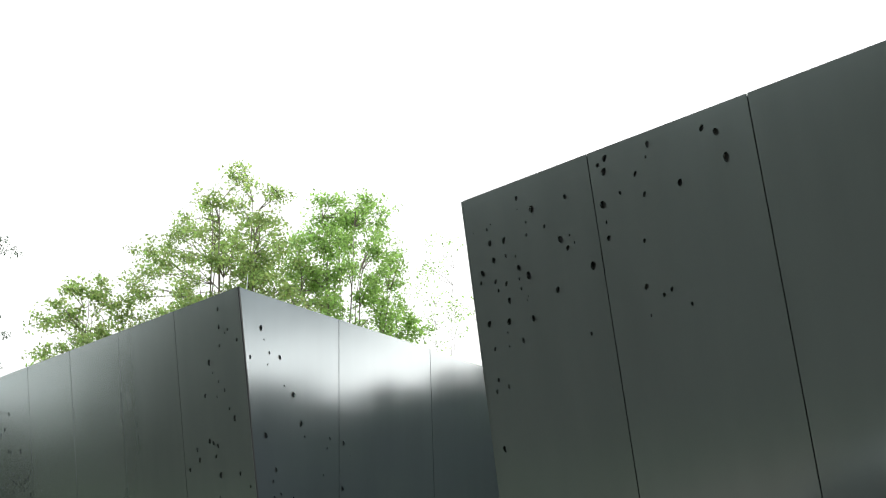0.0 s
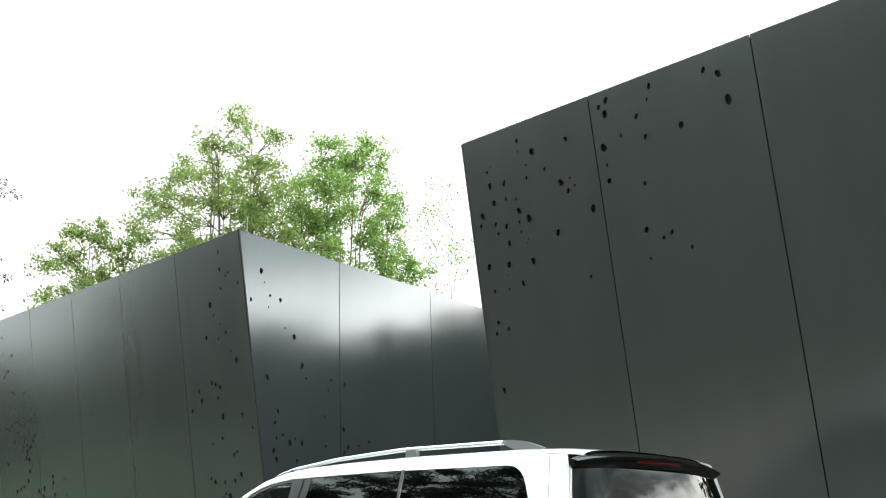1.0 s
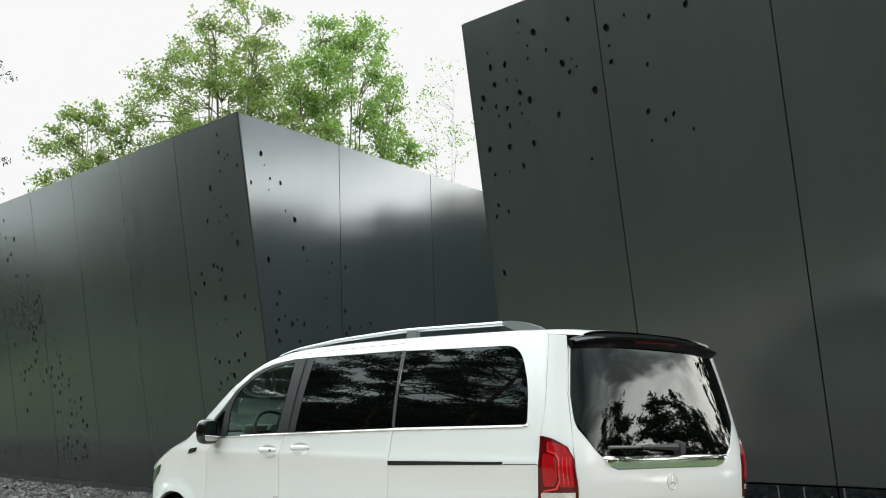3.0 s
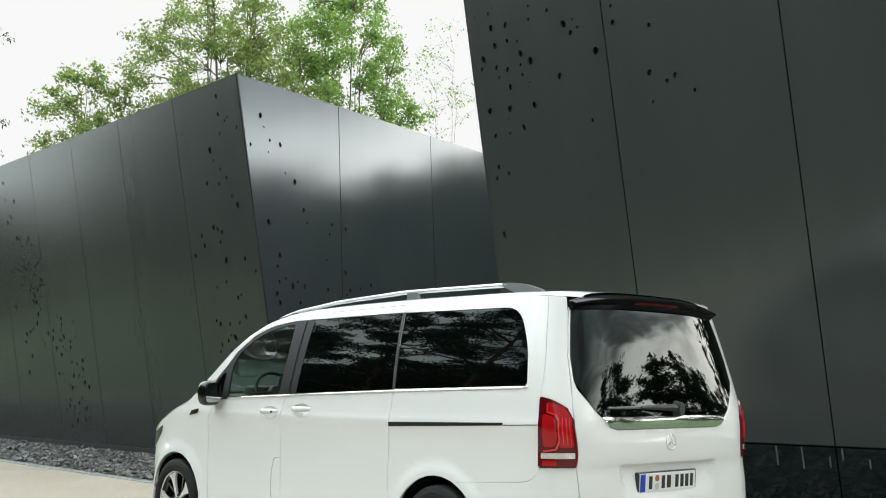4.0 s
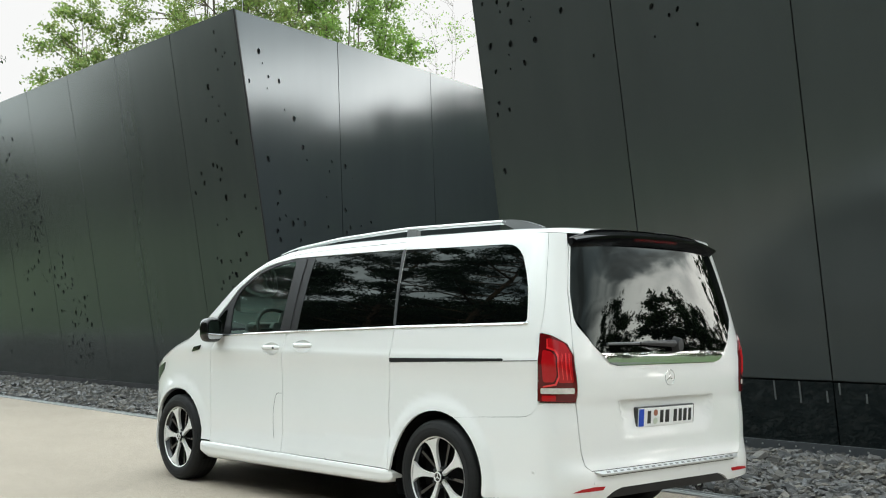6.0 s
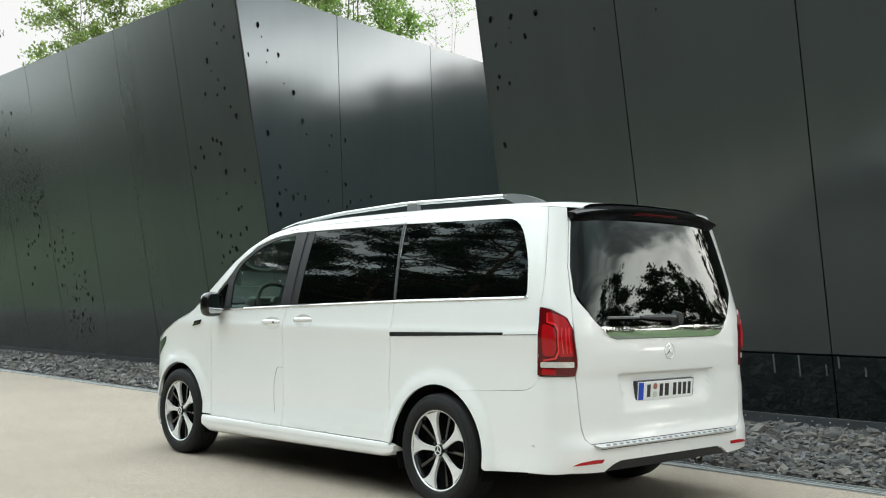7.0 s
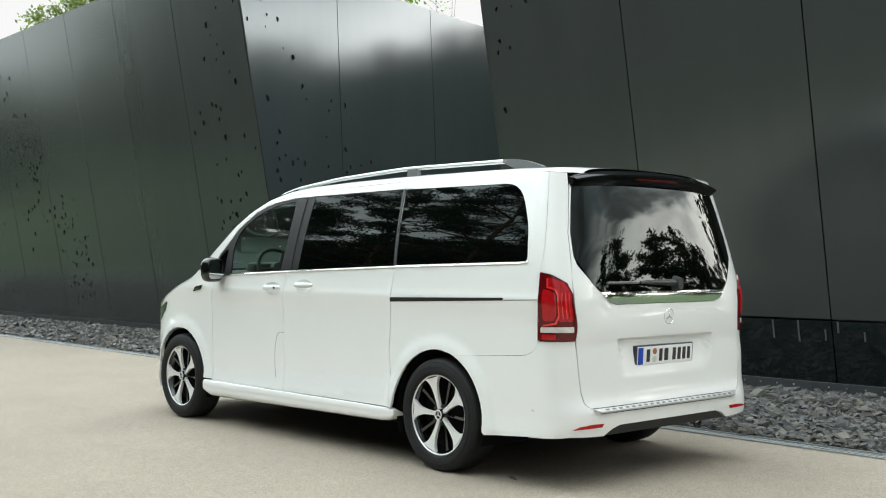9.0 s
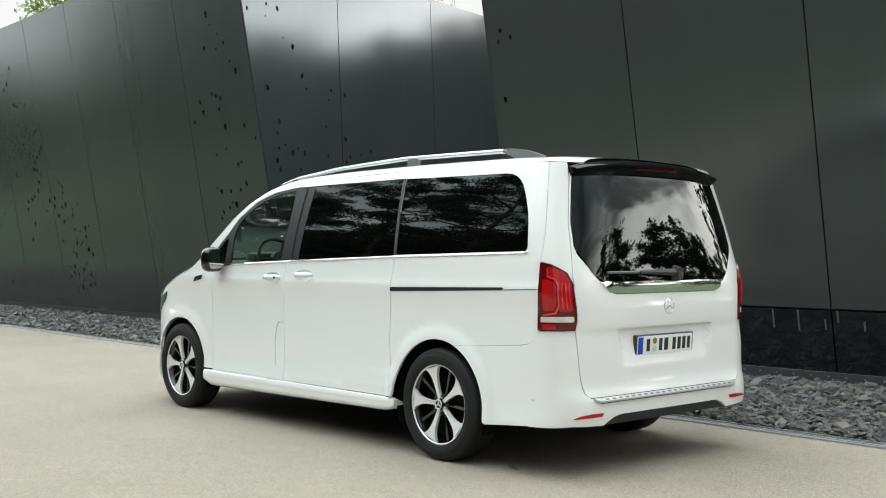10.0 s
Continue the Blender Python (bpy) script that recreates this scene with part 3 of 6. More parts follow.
def tree(name, label, at, height, crown_r, crown_low, leaves, size, leaf_material, seed, limbs=26, category="tree", sparse=1.0, top_bias=0.5, trunk_r=None):
    rng_ = np.random.default_rng(seed)
    root = empty(name, label, category, at=at)
    bm = bmesh.new()
    tr = trunk_r or height * 0.016
    trunk = [Vector((0, 0, -0.1))]
    steps = 7
    for i in range(1, steps + 1):
        trunk.append(Vector((rng_.normal(0, 0.12), rng_.normal(0, 0.12), height * 0.92 * i / steps)))
    add_tube(bm, trunk, [tr * (1 - 0.85 * i / steps) for i in range(steps + 1)], 8)
    mid = (height + crown_low) / 2
    half = (height - crown_low) / 2
    pts = []
    for b in range(limbs):
        az = rng_.uniform(0, 2 * math.pi)
        zt = crown_low + (height - crown_low) * (b + rng_.uniform(0, 1)) / limbs
        rr = crown_r * math.sqrt(max(0.06, 1 - ((zt - mid) / half) ** 2)) * rng_.uniform(0.6, 1.12)
        tip = Vector((rr * math.cos(az), rr * math.sin(az), zt))
        z0 = max(crown_low * 0.5, zt - rng_.uniform(0.25, 0.6) * rr - half * 0.35)
        f = min(1, z0 / (height * 0.92))
        i = min(steps - 1, int(f * steps))
        foot = trunk[i].lerp(trunk[i + 1], f * steps - i)
        bend = foot.lerp(tip, 0.5) + Vector((rng_.normal(0, .2), rng_.normal(0, .2), 0.12 * rr))
        add_tube(bm, [foot, bend, tip], [tr * 0.33, tr * 0.2, tr * 0.05], 5, False)
        per = leaves // limbs
        twigs = 9
        for q in range(twigs):
            t = rng_.uniform(0.12, 1.08)
            c = foot.lerp(bend, t * 2) if t < 0.5 else bend.lerp(tip, t * 2 - 1)
            off = Vector(rng_.normal(0, crown_r * 0.17, 3))
            e = c + off
            add_tube(bm, [c, c.lerp(e, 0.5) + Vector((0, 0, 0.06)), e], [tr * 0.09, tr * 0.06, tr * 0.03], 4, False)
            m = int(per / twigs * rng_.uniform(0.4, 1.6) * sparse)
            tt = rng_.uniform(0.2, 1.15, size=(m, 1))
            pts.append(np.array(c) * (1 - tt) + np.array(e) * tt + rng_.normal(0, crown_r * 0.055, size=(m, 3)))
    part("trunk", bm, M_BARK, root, smooth=True)
    leaf_cloud("crown", np.concatenate(pts), size, leaf_material, root, seed + 1)
    return root


def clumpy_tree(name, label, at, profile, stems, clumps, per, size, clump_r, leaf_material, seed, squash=1.0, gaps=0.0, stem_r=0.05):
    """A loose tree: steep stems from one foot, twigs, and leaves gathered in clumps.
    profile: (height, radius) pairs of the crown from its foot to its top."""
    rng_ = np.random.default_rng(seed)
    root = empty(name, label, "tree", at=at)
    zs, rs_ = [p[0] for p in profile], [p[1] for p in profile]
    low, high = zs[0], zs[-1]
    bm = bmesh.new()
    fork = low * 0.45
    add_tube(bm, [(0, 0, -0.1), (0.05, 0.03, fork * 0.5), (0, 0, fork)], [stem_r * 2.2, stem_r * 1.8, stem_r * 1.5], 8)
    nodes = []
    for k in range(stems):
        az = 2 * math.pi * (k + rng_.uniform(-0.3, 0.3)) / stems
        lift = rng_.uniform(0.55, 1.0)
        zt = low + (high - low) * lift
        rt = float(np.interp(zt, zs, rs_)) * rng_.uniform(0.25, 0.8)
        tip = Vector((rt * math.cos(az), rt * math.sin(az), zt))
        pts = []
        for i in range(9):
            t = i / 8
            out = t ** 0.8
            pts.append(Vector((tip.x * out + rng_.normal(0, 0.05) * t, tip.y * out + rng_.normal(0, 0.05) * t, fork + (zt - fork) * t)))
        add_tube(bm, pts, [stem_r * (1 - 0.85 * i / 8) for i in range(9)], 6, False)
        for i in range(2, 9):
            for u in (0.0, 0.5):
                nodes.append(pts[i - 1].lerp(pts[i], u) if i < 8 or u else pts[i])
    node = np.array([tuple(n) for n in nodes])
    leaves = []
    made = tries = 0
    while made < clumps and tries < clumps * 30:
        tries += 1
        z = rng_.uniform(low, high)
        r_max = float(np.interp(z, zs, rs_))
        if rng_.uniform(0, max(rs_)) > r_max * 1.1:
            continue
        r, az = r_max * rng_.uniform(0.05, 1.0) ** 0.6, rng_.uniform(0, 2 * math.pi)
        c = np.array((r * math.cos(az), r * math.sin(az), z))
        if noise.noise(Vector(c * 0.9) + Vector((seed, 0, 0))) < gaps - 0.25:
            continue
        d = np.linalg.norm(node - c, axis=1) + 1.2 * np.maximum(0, node[:, 2] - c[2] + 0.25)
        foot = Vector(node[int(np.argmin(d))])
        tip = Vector(c)
        mid = foot.lerp(tip, 0.5) + Vector((rng_.normal(0, 0.06), rng_.normal(0, 0.06), 0.10))
        add_tube(bm, [foot, mid, tip], [stem_r * 0.30, stem_r * 0.2, stem_r * 0.07], 4, False)
        spray = rng_.uniform(0.6, 1.35)
        n = int(per * spray)
        for q in range(4):   # sprays of leaves along little shoots
            e = c + rng_.normal(0, clump_r, 3) * np.array((1, 1, squash))
            add_tube(bm, [tip, tip.lerp(Vector(e), 0.6) + Vector((0, 0, 0.02)), Vector(e)], [stem_r * 0.09, stem_r * 0.06, stem_r * 0.03], 3, False)
            t = rng_.uniform(0.1, 1.1, size=(n // 4, 1))
            leaves.append(c * (1 - t) + e * t + rng_.normal(0, clump_r * 0.42, size=(n // 4, 3)) * np.array((1, 1, squash)))
        made += 1
    part("trunk", bm, M_BARK, root, smooth=True)
    leaf_cloud("crown", np.concatenate(leaves), size, leaf_material, root, seed + 1)
    return root


def pine(name, label, at, height, seed, pads=40, per=760, spread=2.4, lean=1.0, leaf=0.075):
    """A pine: bare reddish trunk, rising limbs and flat pads of needles in layers."""
    rng_ = np.random.default_rng(seed)
    root = empty(name, label, "tree", at=at)
    bm = bmesh.new()
    a = rng_.uniform(0, 6.28)
    trunk = [Vector((lean * (i / 6) ** 1.4 * math.cos(a), lean * (i / 6) ** 1.4 * math.sin(a), height * 0.95 * i / 6 - 0.1)) for i in range(7)]
    add_tube(bm, trunk, [height * 0.012 * (1 - 0.75 * i / 6) for i in range(7)], 8)
    pts = []
    for b in range(pads):
        f = 0.42 + 0.55 * (b + rng_.uniform(0, 0.8)) / pads
        i = min(5, int(f * 6))
        foot = trunk[i].lerp(trunk[i + 1], f * 6 - i)
        az = 2.4 * b + rng_.uniform(-0.5, 0.5)
        r = spread * (1.0 - 0.55 * max(0.0, f - 0.6) / 0.4) * rng_.uniform(0.35, 1.15)
        tip = foot + Vector((r * math.cos(az), r * math.sin(az), 0.22 * r + rng_.uniform(-0.1, 0.5)))
        add_tube(bm, [foot, foot.lerp(tip, 0.5) + Vector((0, 0, -0.10)), tip], [0.06, 0.04, 0.015], 5, False)
        size_ = rng_.uniform(0.6, 1.1)
        for q in range(5):
            c = np.array(tip) + np.array((rng_.normal(0, size_ * 0.5), rng_.normal(0, size_ * 0.5), rng_.normal(0, 0.07)))
            m = per // 5
            ang, rad = rng_.uniform(0, 6.28, m), size_ * 0.55 * np.sqrt(rng_.uniform(0, 1, m))
            pts.append(c + np.stack([rad * np.cos(ang), rad * np.sin(ang), 0.10 - 0.22 * (rad / size_) ** 2 + rng_.normal(0, 0.055, m)], 1))
    part("trunk", bm, M_PINEBARK, root, smooth=True)
    leaf_cloud("crown", np.concatenate(pts), leaf, M_NEEDLE, root, seed + 1, aspect=0.32)
    return root


clumpy_tree("deciduous_tree", "tall tree with loose olive-green crown behind the facade", (20.0, -9.4, 0),
            [(4.6, 1.6), (6.5, 2.7), (8.5, 2.85), (10.2, 2.35), (11.6, 1.6), (12.5, 0.95), (13.1, 0.3)], 13, 235, 170, 0.052, 0.26, M_LEAF, 21, 0.8, 0.10, 0.055)
clumpy_tree("deciduous_tree", "slimmer tree with fresh green leaves behind the facade", (18.5, -12.1, 0),
            [(4.6, 1.5), (6.5, 2.3), (8.4, 2.25), (10.2, 1.9), (11.4, 1.45), (12.2, 0.9), (12.65, 0.3)], 10, 190, 170, 0.052, 0.26, M_LEAF2, 22, 0.8, 0.06, 0.05)
clumpy_tree("deciduous_tree", "lower tree with dull green leaves behind the facade", (22.1, -6.4, 0),
            [(4.6, 0.9), (6.5, 1.35), (8.0, 1.45), (9.0, 1.0), (9.7, 0.35)], 7, 85, 170, 0.052, 0.23, M_LEAF, 23, 0.8, 0.02, 0.04)
clumpy_tree("deciduous_tree", "thin young tree with few leaves behind the facade", (18.0, -15.3, 0),
            [(5.0, 1.0), (7.5, 1.5), (9.5, 1.3), (11.0, 0.9), (11.9, 0.3)], 4, 75, 22, 0.042, 0.26, M_LEAF2, 27, 0.8, 0.0, 0.012)
pine("pine_tree", "dark pine far beyond the facade", (33.9, -5.9, 0), 15.4, 31, spread=1.7, lean=0.3, pads=80, per=300)

# woods across the paving and beyond the facade's end, seen in glass and metal
rnd = random.Random(5)
pine_a = pine("pine_tree", "tall leaning pine at the edge of the woods", (19.6, 15.4, 0), 14.6, 41, lean=1.6, spread=2.9)
pine_b = pine("pine_tree", "tall pine with a bare reddish trunk", (24.0, 14.6, 0), 12.6, 42, lean=0.8, spread=1.6, pads=34)
bush = tree("dark_tree", "dense dark tree at the edge of the woods", (12.0, 20.5, 0), 7.0, 3.2, 0.5, 7000, 0.19, M_DKLEAF, 51, limbs=26, category="tree")
thicket = tree("leafy_tree", "dense small-leaved dark tree under the pines", (23.0, 20.6, 0), 8.6, 3.4, 0.5, 30000, 0.085, M_DKLEAF, 53, limbs=40, category="tree")
oak = clumpy_tree("broadleaf_tree", "broad dark-leaved tree beyond the grass", (-13.6, -18.8, 0),
                  [(0.5, 1.2), (2.0, 1.9), (4.0, 2.2), (5.6, 1.8), (6.7, 1.0), (7.2, 0.3)], 9, 120, 190, 0.075, 0.28, M_DKLEAF, 52, 0.8, 0.02, 0.06)
for ob_, g_ in ((pine_a, "pines at the edge of the woods"), (pine_b, "pines at the edge of the woods"), (bush, "dark trees round the grounds"), (thicket, "leafy trees under the pines"), (oak, "broadleaf trees beyond the grass")):
    tagged(ob_, group=g_)
for row in range(2):
    for k in range(26):
        px_ = -20 + k * 3.0 + rnd.uniform(-0.6, 0.6)
        at_y = 19.5 + 3.5 * row + rnd.uniform(-0.8, 1.5)
        turn = pose(px_, at_y, 0, 0, 0, rnd.uniform(0, 360))
        if 13 < px_ < 38:
            if row == 0 or px_ < 30:
                copy_thing(thicket, turn @ Matrix.Scale(1.12 + 0.2 * row, 4))
                if 17 < px_ < 31:
                    copy_thing(thicket, pose(px_ + 1.5, at_y - 1.2, 0, 0, 0, rnd.uniform(0, 360)) @ Matrix.Scale(1.05, 4))
        else:
            copy_thing(bush, turn @ Matrix.Scale(1.4 + 0.3 * row, 4))
for px_, py_, size_, kind_ in ((-8, 17, 1.05, pine_a), (-2, 18, 1.1, pine_b), (4, 17, 1.0, pine_a), (10, 17.5, 1.1, pine_b), (16.2, 15.4, 1.0, pine_a), (31, 17.0, 1.05, pine_a), (28.5, 13.2, 1.0, pine_b)):
    copy_thing(kind_, pose(px_, py_, 0, 0, 0, rnd.uniform(0, 360)) @ Matrix.Scale(size_, 4))
for bearing, far, size_ in ((-152, 22, 0.62), (-147, 23, 0.66), (-141.5, 23, 0.80), (-135, 24, 1.22), (-130.5, 25, 0.85), (-119.5, 24, 0.92), (-114, 24, 0.80), (-109, 25, 0.70), (-104, 25, 0.7)):
    copy_thing(oak, pose(-1 + far * math.cos(radians(bearing)), far * math.sin(radians(bearing)), 0, 0, 0, rnd.uniform(0, 360)) @ Matrix.Scale(size_, 4))
for k in range(10):
    copy_thing(bush, pose(-38 + rnd.uniform(-2, 2), -26 + k * 5.0, 0, 0, 0, rnd.uniform(0, 360)) @ Matrix.Scale(rnd.uniform(0.6, 0.8), 4))
for k in range(16):
    copy_thing(bush, pose(66 + rnd.uniform(-3, 3), -12 + k * 4.6, 0, 0, 0, rnd.uniform(0, 360)) @ Matrix.Scale(1.05, 4))
# tall dense row behind the notch
for k in range(16):
    px_ = -4.6 + k * 1.1
    tall = float(np.interp(px_, (-2.5, -0.5, 1.8, 5.0, 7.5), (1.42, 1.36, 1.25, 1.25, 1.28)))
    copy_thing(bush, pose(px_, -23.0 + rnd.uniform(-0.3, 0.3), 0, 0, 0, rnd.uniform(0, 360)) @ Matrix.Scale(tall, 4))

# ---- van ----
M_PAINT = mat("white_paint", (0.825, 0.83, 0.82), rough=0.28, coat=1.0, vary=0.015, scale=2.0, coat_rough=0.02)
M_GLOSS = mat("gloss_black", (0.005, 0.005, 0.0055), rough=0.08, coat=0.6, vary=0.1)
M_TRIM = mat("black_plastic", (0.028, 0.029, 0.031), rough=0.5, vary=0.15, scale=40, bump=0.08, bump_scale=400)
M_PILLAR = mat("pillar_film", (0.016, 0.016, 0.0175), rough=0.42, vary=0.15, scale=60, spec=0.25)
M_MIRROR = mat("mirror_silver", (0.55, 0.57, 0.58), rough=0.02, metal=1.0)
M_GAP = mat("seam_black", (0.005, 0.005, 0.0055), rough=0.9, vary=0.1)
M_CHROME = mat("chrome", (0.82, 0.83, 0.84), rough=0.06, metal=1.0, vary=0.02)
M_ALU = mat("polished_aluminium", (0.84, 0.84, 0.83), rough=0.42, metal=0.35, vary=0.05, scale=30)
M_RAIL = mat("roof_rail_aluminium", (0.68, 0.70, 0.71), rough=0.34, metal=0.7, vary=0.04, scale=12)
M_TYRE = mat("tyre_rubber", (0.0115, 0.012, 0.0125), rough=0.68, spec=0.3, vary=0.25, scale=25, bump=0.2, bump_scale=120)
M_PRIVACY = mat("privacy_glass", (0.0008, 0.0011, 0.0011), rough=0.012, vary=0.05, spec=0.31)
M_PRIVACY.node_tree.nodes["Principled BSDF"].inputs["Specular Tint"].default_value = (0.84, 1.0, 0.97, 1)
M_RED = mat("red_lens", (0.40, 0.006, 0.010), rough=0.10, coat=0.25, spec=0.35, vary=0.08, scale=30)
M_RED_DARK = mat("dark_red_lens", (0.10, 0.003, 0.005), rough=0.12, coat=0.3, spec=0.35, vary=0.08, scale=30)
M_RED_BRIGHT = mat("bright_red_light_guide", (0.75, 0.02, 0.025), rough=0.1, coat=1.0)
M_CLEAR = mat("clear_lens", (0.62, 0.58, 0.55), rough=0.15, coat=1.0, vary=0.2, scale=60)
M_PLATE = mat("plate_white", (0.78, 0.79, 0.78), rough=0.35, coat=0.3)
M_BLUE = mat("plate_blue", (0.01, 0.06, 0.45), rough=0.35)
M_INK = mat("plate_ink", (0.02, 0.02, 0.02), rough=0.5)
M_SEAL = mat("plate_seal", (0.35, 0.13, 0.08), rough=0.5)
M_SEAL2 = mat("plate_seal_pale", (0.55, 0.6, 0.5), rough=0.5)
M_SEAT = mat("seat_leather", (0.03, 0.03, 0.032), rough=0.55, vary=0.1)
M_DASH = mat("dashboard", (0.06, 0.062, 0.064), rough=0.6, vary=0.1)
M_HOUSE = mat("wheel_house", (0.005, 0.005, 0.005), rough=0.95, spec=0.1)
M_FOOT = mat("rail_foot_grey", (0.17, 0.175, 0.18), rough=0.45, metal=0.3, vary=0.08, scale=30)
M_SPOILER = mat("spoiler_black", (0.003, 0.003, 0.0035), rough=0.07, spec=0.15, vary=0.1)
M_RIB = mat("rib_grey", (0.24, 0.25, 0.25), rough=0.5, metal=0.5)


def glass_mat(name, tint):
    m = bpy.data.materials.new(name)
    m.use_nodes = True
    nt = m.node_tree
    nt.nodes.remove(nt.nodes["Principled BSDF"])
    tr = nt.nodes.new("ShaderNodeBsdfTransparent")
    tr.inputs["Color"].default_value = (*tint, 1)
    gl = nt.nodes.new("ShaderNodeBsdfGlossy")
    gl.inputs["Roughness"].default_value = 0.01
    fr = nt.nodes.new("ShaderNodeFresnel")
    fr.inputs["IOR"].default_value = 1.75
    mx = nt.nodes.new("ShaderNodeMixShader")
    nt.links.new(fr.outputs[0], mx.inputs[0])
    nt.links.new(tr.outputs[0], mx.inputs[1])
    nt.links.new(gl.outputs[0], mx.inputs[2])
    nt.links.new(mx.outputs[0], nt.nodes["Material Output"].inputs["Surface"])
    return m


M_GLASS = glass_mat("tinted_glass", (0.70, 0.88, 0.78))

# the skin: half width over height, rear end over height
_zk = np.array([0.10, 0.18, 0.25, 0.31, 0.395, 0.44, 0.50, 0.66, 0.80, 0.93, 0.985, 1.03, 1.075, 1.10, 1.16, 1.22])
_wk = np.array([0.91, 0.93, 0.950, 0.957, 0.950, 0.950, 0.951, 0.950, 0.946, 0.947, 0.9525, 0.9595, 0.9640, 0.956, 0.950, 0.946])


def smoothed(zs, values, sigma):
    """A sampled curve with its corners softened over sigma metres."""
    k = np.exp(-0.5 * (np.arange(-60, 61) * 0.002 / sigma) ** 2)
    return np.convolve(np.pad(values, 60, mode="edge"), k / k.sum(), mode="valid")


_z = np.arange(0.10, 1.95, 0.002)
_w = np.where(_z < 1.22, np.interp(_z, _zk, _wk), 0.946 - 0.148 * (_z - 1.22) - 0.158 * (_z - 1.22) ** 2)
_w = smoothed(_z, _w, 0.011)
_rzk = np.array([0.18, 0.26, 0.34, 0.42, 0.47, 0.52, 0.80, 0.835, 0.862, 0.95, 1.05, 1.12, 1.25, 1.40, 1.55, 1.70, 1.80, 1.86])
_rxk = np.array([-0.96, -1.01, -1.035, -1.04, -1.03, -1.015, -1.011, -1.010, -1.021, -1.022, -1.015, -1.008, -0.990, -0.966, -0.938, -0.905, -0.875, -0.855])
_rx = smoothed(_z, np.interp(_z, _rzk, _rxk), 0.022)
XC, XF, FRONT = -0.60, 3.15, 0.92
PP, QQ = 5.5, 1.95


def half_w(z):
    return float(np.interp(z, _z, _w))


def square(z):
    """How much boxier than the basic plan curve the rear corners are; 1 is the basic curve."""
    return float(np.interp(z, (0.7, 0.9, 1.15, 1.35, 1.5, 1.7), (0.27, 0.38, 0.40, 0.58, 0.75, 0.92)))


def rear_x(z):
    return float(np.interp(z, _z, _rx))


_th = np.linspace(0, math.pi / 2, 800)
_u = np.sin(_th) ** (2 / PP)
_v = np.cos(_th) ** (2 / QQ)
_u[0], _v[-1] = 0, 0
_arc = np.concatenate([[0], np.cumsum(np.hypot(np.diff(_u) * 0.42, np.diff(_v) * 0.95))])
GM = float(_arc[-1])


def arch_lip(x, z):
    """Flared lips round the wheel openings."""
    out = 0.0
    for wx in (0.0, 3.2):
        d = math.hypot(x - wx, z - 0.335)
        if d < 0.52:
            t = min(1.0, max(0.0, (0.52 - d) / 0.09))
            out += 0.017 * t * t * (3 - 2 * t)
    return out


def flare(x, z):
    """The doors flare out below a crease that climbs towards the rear."""
    zc = 0.449 + (2.62 - x) * 0.0465
    d = min(1.0, max(0.0, (zc - z) / 0.13))
    return 0.018 * d * min(1.0, max(0.0, (x - 0.1) / 0.35)) * min(1.0, max(0.0, (3.1 - x) / 0.35))


def skin(g, z):
    """The body's surface: g runs from the nose (negative) along the left side, round the rear corner and over the rear."""
    if g <= 0:
        x = XC - g
        y = half_w(z)
        if x > XF:
            k = min(0.9999, (x - XF) / FRONT)
            y *= (1 - k ** 3.6) ** (1 / 2.3)
        return (x, y + arch_lip(x, z) + flare(x, z), z)
    s = 1
    if g > GM:
        g, s = 2 * GM - g, -1
    u, v = float(np.interp(g, _arc, _u)), float(np.interp(g, _arc, _v))
    v = max(v, 0.0)
    return (XC - (XC - rear_x(z)) * u, s * half_w(z) * v ** square(z), z)


def skin_l(g, z):
    return skin(g, z)


def skin_r(g, z):
    x, y, zz = skin(-g, z)
    return (x, -y, zz)


def gx(x, z):
    """Surface coordinate from a place along the side."""
    if x >= XC:
        return XC - x
    return float(np.interp((XC - x) / (XC - rear_x(z)), _u, _arc))


def gy(y, z):
    """Surface coordinate from a place across the rear."""
    v = min(1.0, abs(y) / half_w(z)) ** (1 / square(z))
    g = float(np.interp(-v, -_v, _arc))
    return g if y >= 0 else 2 * GM - g


def side(pts):
    return [(gx(x, z), z) for x, z in pts]


def rear(pts):
    return [(gy(y, z), z) for y, z in pts]


def mirror_pts(pts):
    """Right-hand twin of an outline on the rear."""
    return [(2 * GM - g, z) for g, z in pts][::-1]


def arch(wx, r, a0, a1, n=14):
    """Points on a wheel opening, angles in degrees from the front, upwards."""
    return [(wx + r * math.cos(radians(a0 + (a1 - a0) * i / n)), 0.335 + r * math.sin(radians(a0 + (a1 - a0) * i / n))) for i in range(n + 1)]


van = empty("van", "white electric passenger van with dark privacy glass parked on paving", "van")


def both(name, loop, material, label="", parent=van, parent_r=None, holes=(), step=0.06, fill=0.09, depth=0.016, lift=0.0):
    """A side part and its twin on the right."""
    area = sum(a[0] * b[1] - b[0] * a[1] for a, b in zip(loop, loop[1:] + loop[:1]))
    if area < 0:
        loop = loop[::-1]
    left = shell(name, loop, skin_l, material, parent, label, holes, step, fill, depth, lift)
    flip = [(-a, b) for a, b in loop][::-1]
    fh = [[(-a, b) for a, b in h][::-1] for h in holes]
    right = shell(name, flip, skin_r, material, parent if parent_r is None else parent_r, label, fh, step, fill, depth, lift)
    return left, right


def back(name, loop, material, label="", parent=van, holes=(), step=0.05, fill=0.07, depth=0.016, lift=0.0):
    area = sum(a[0] * b[1] - b[0] * a[1] for a, b in zip(loop, loop[1:] + loop[:1]))
    if area < 0:
        loop = loop[::-1]
    return shell(name, loop, skin, material, parent, label, holes, step, fill, depth, lift)


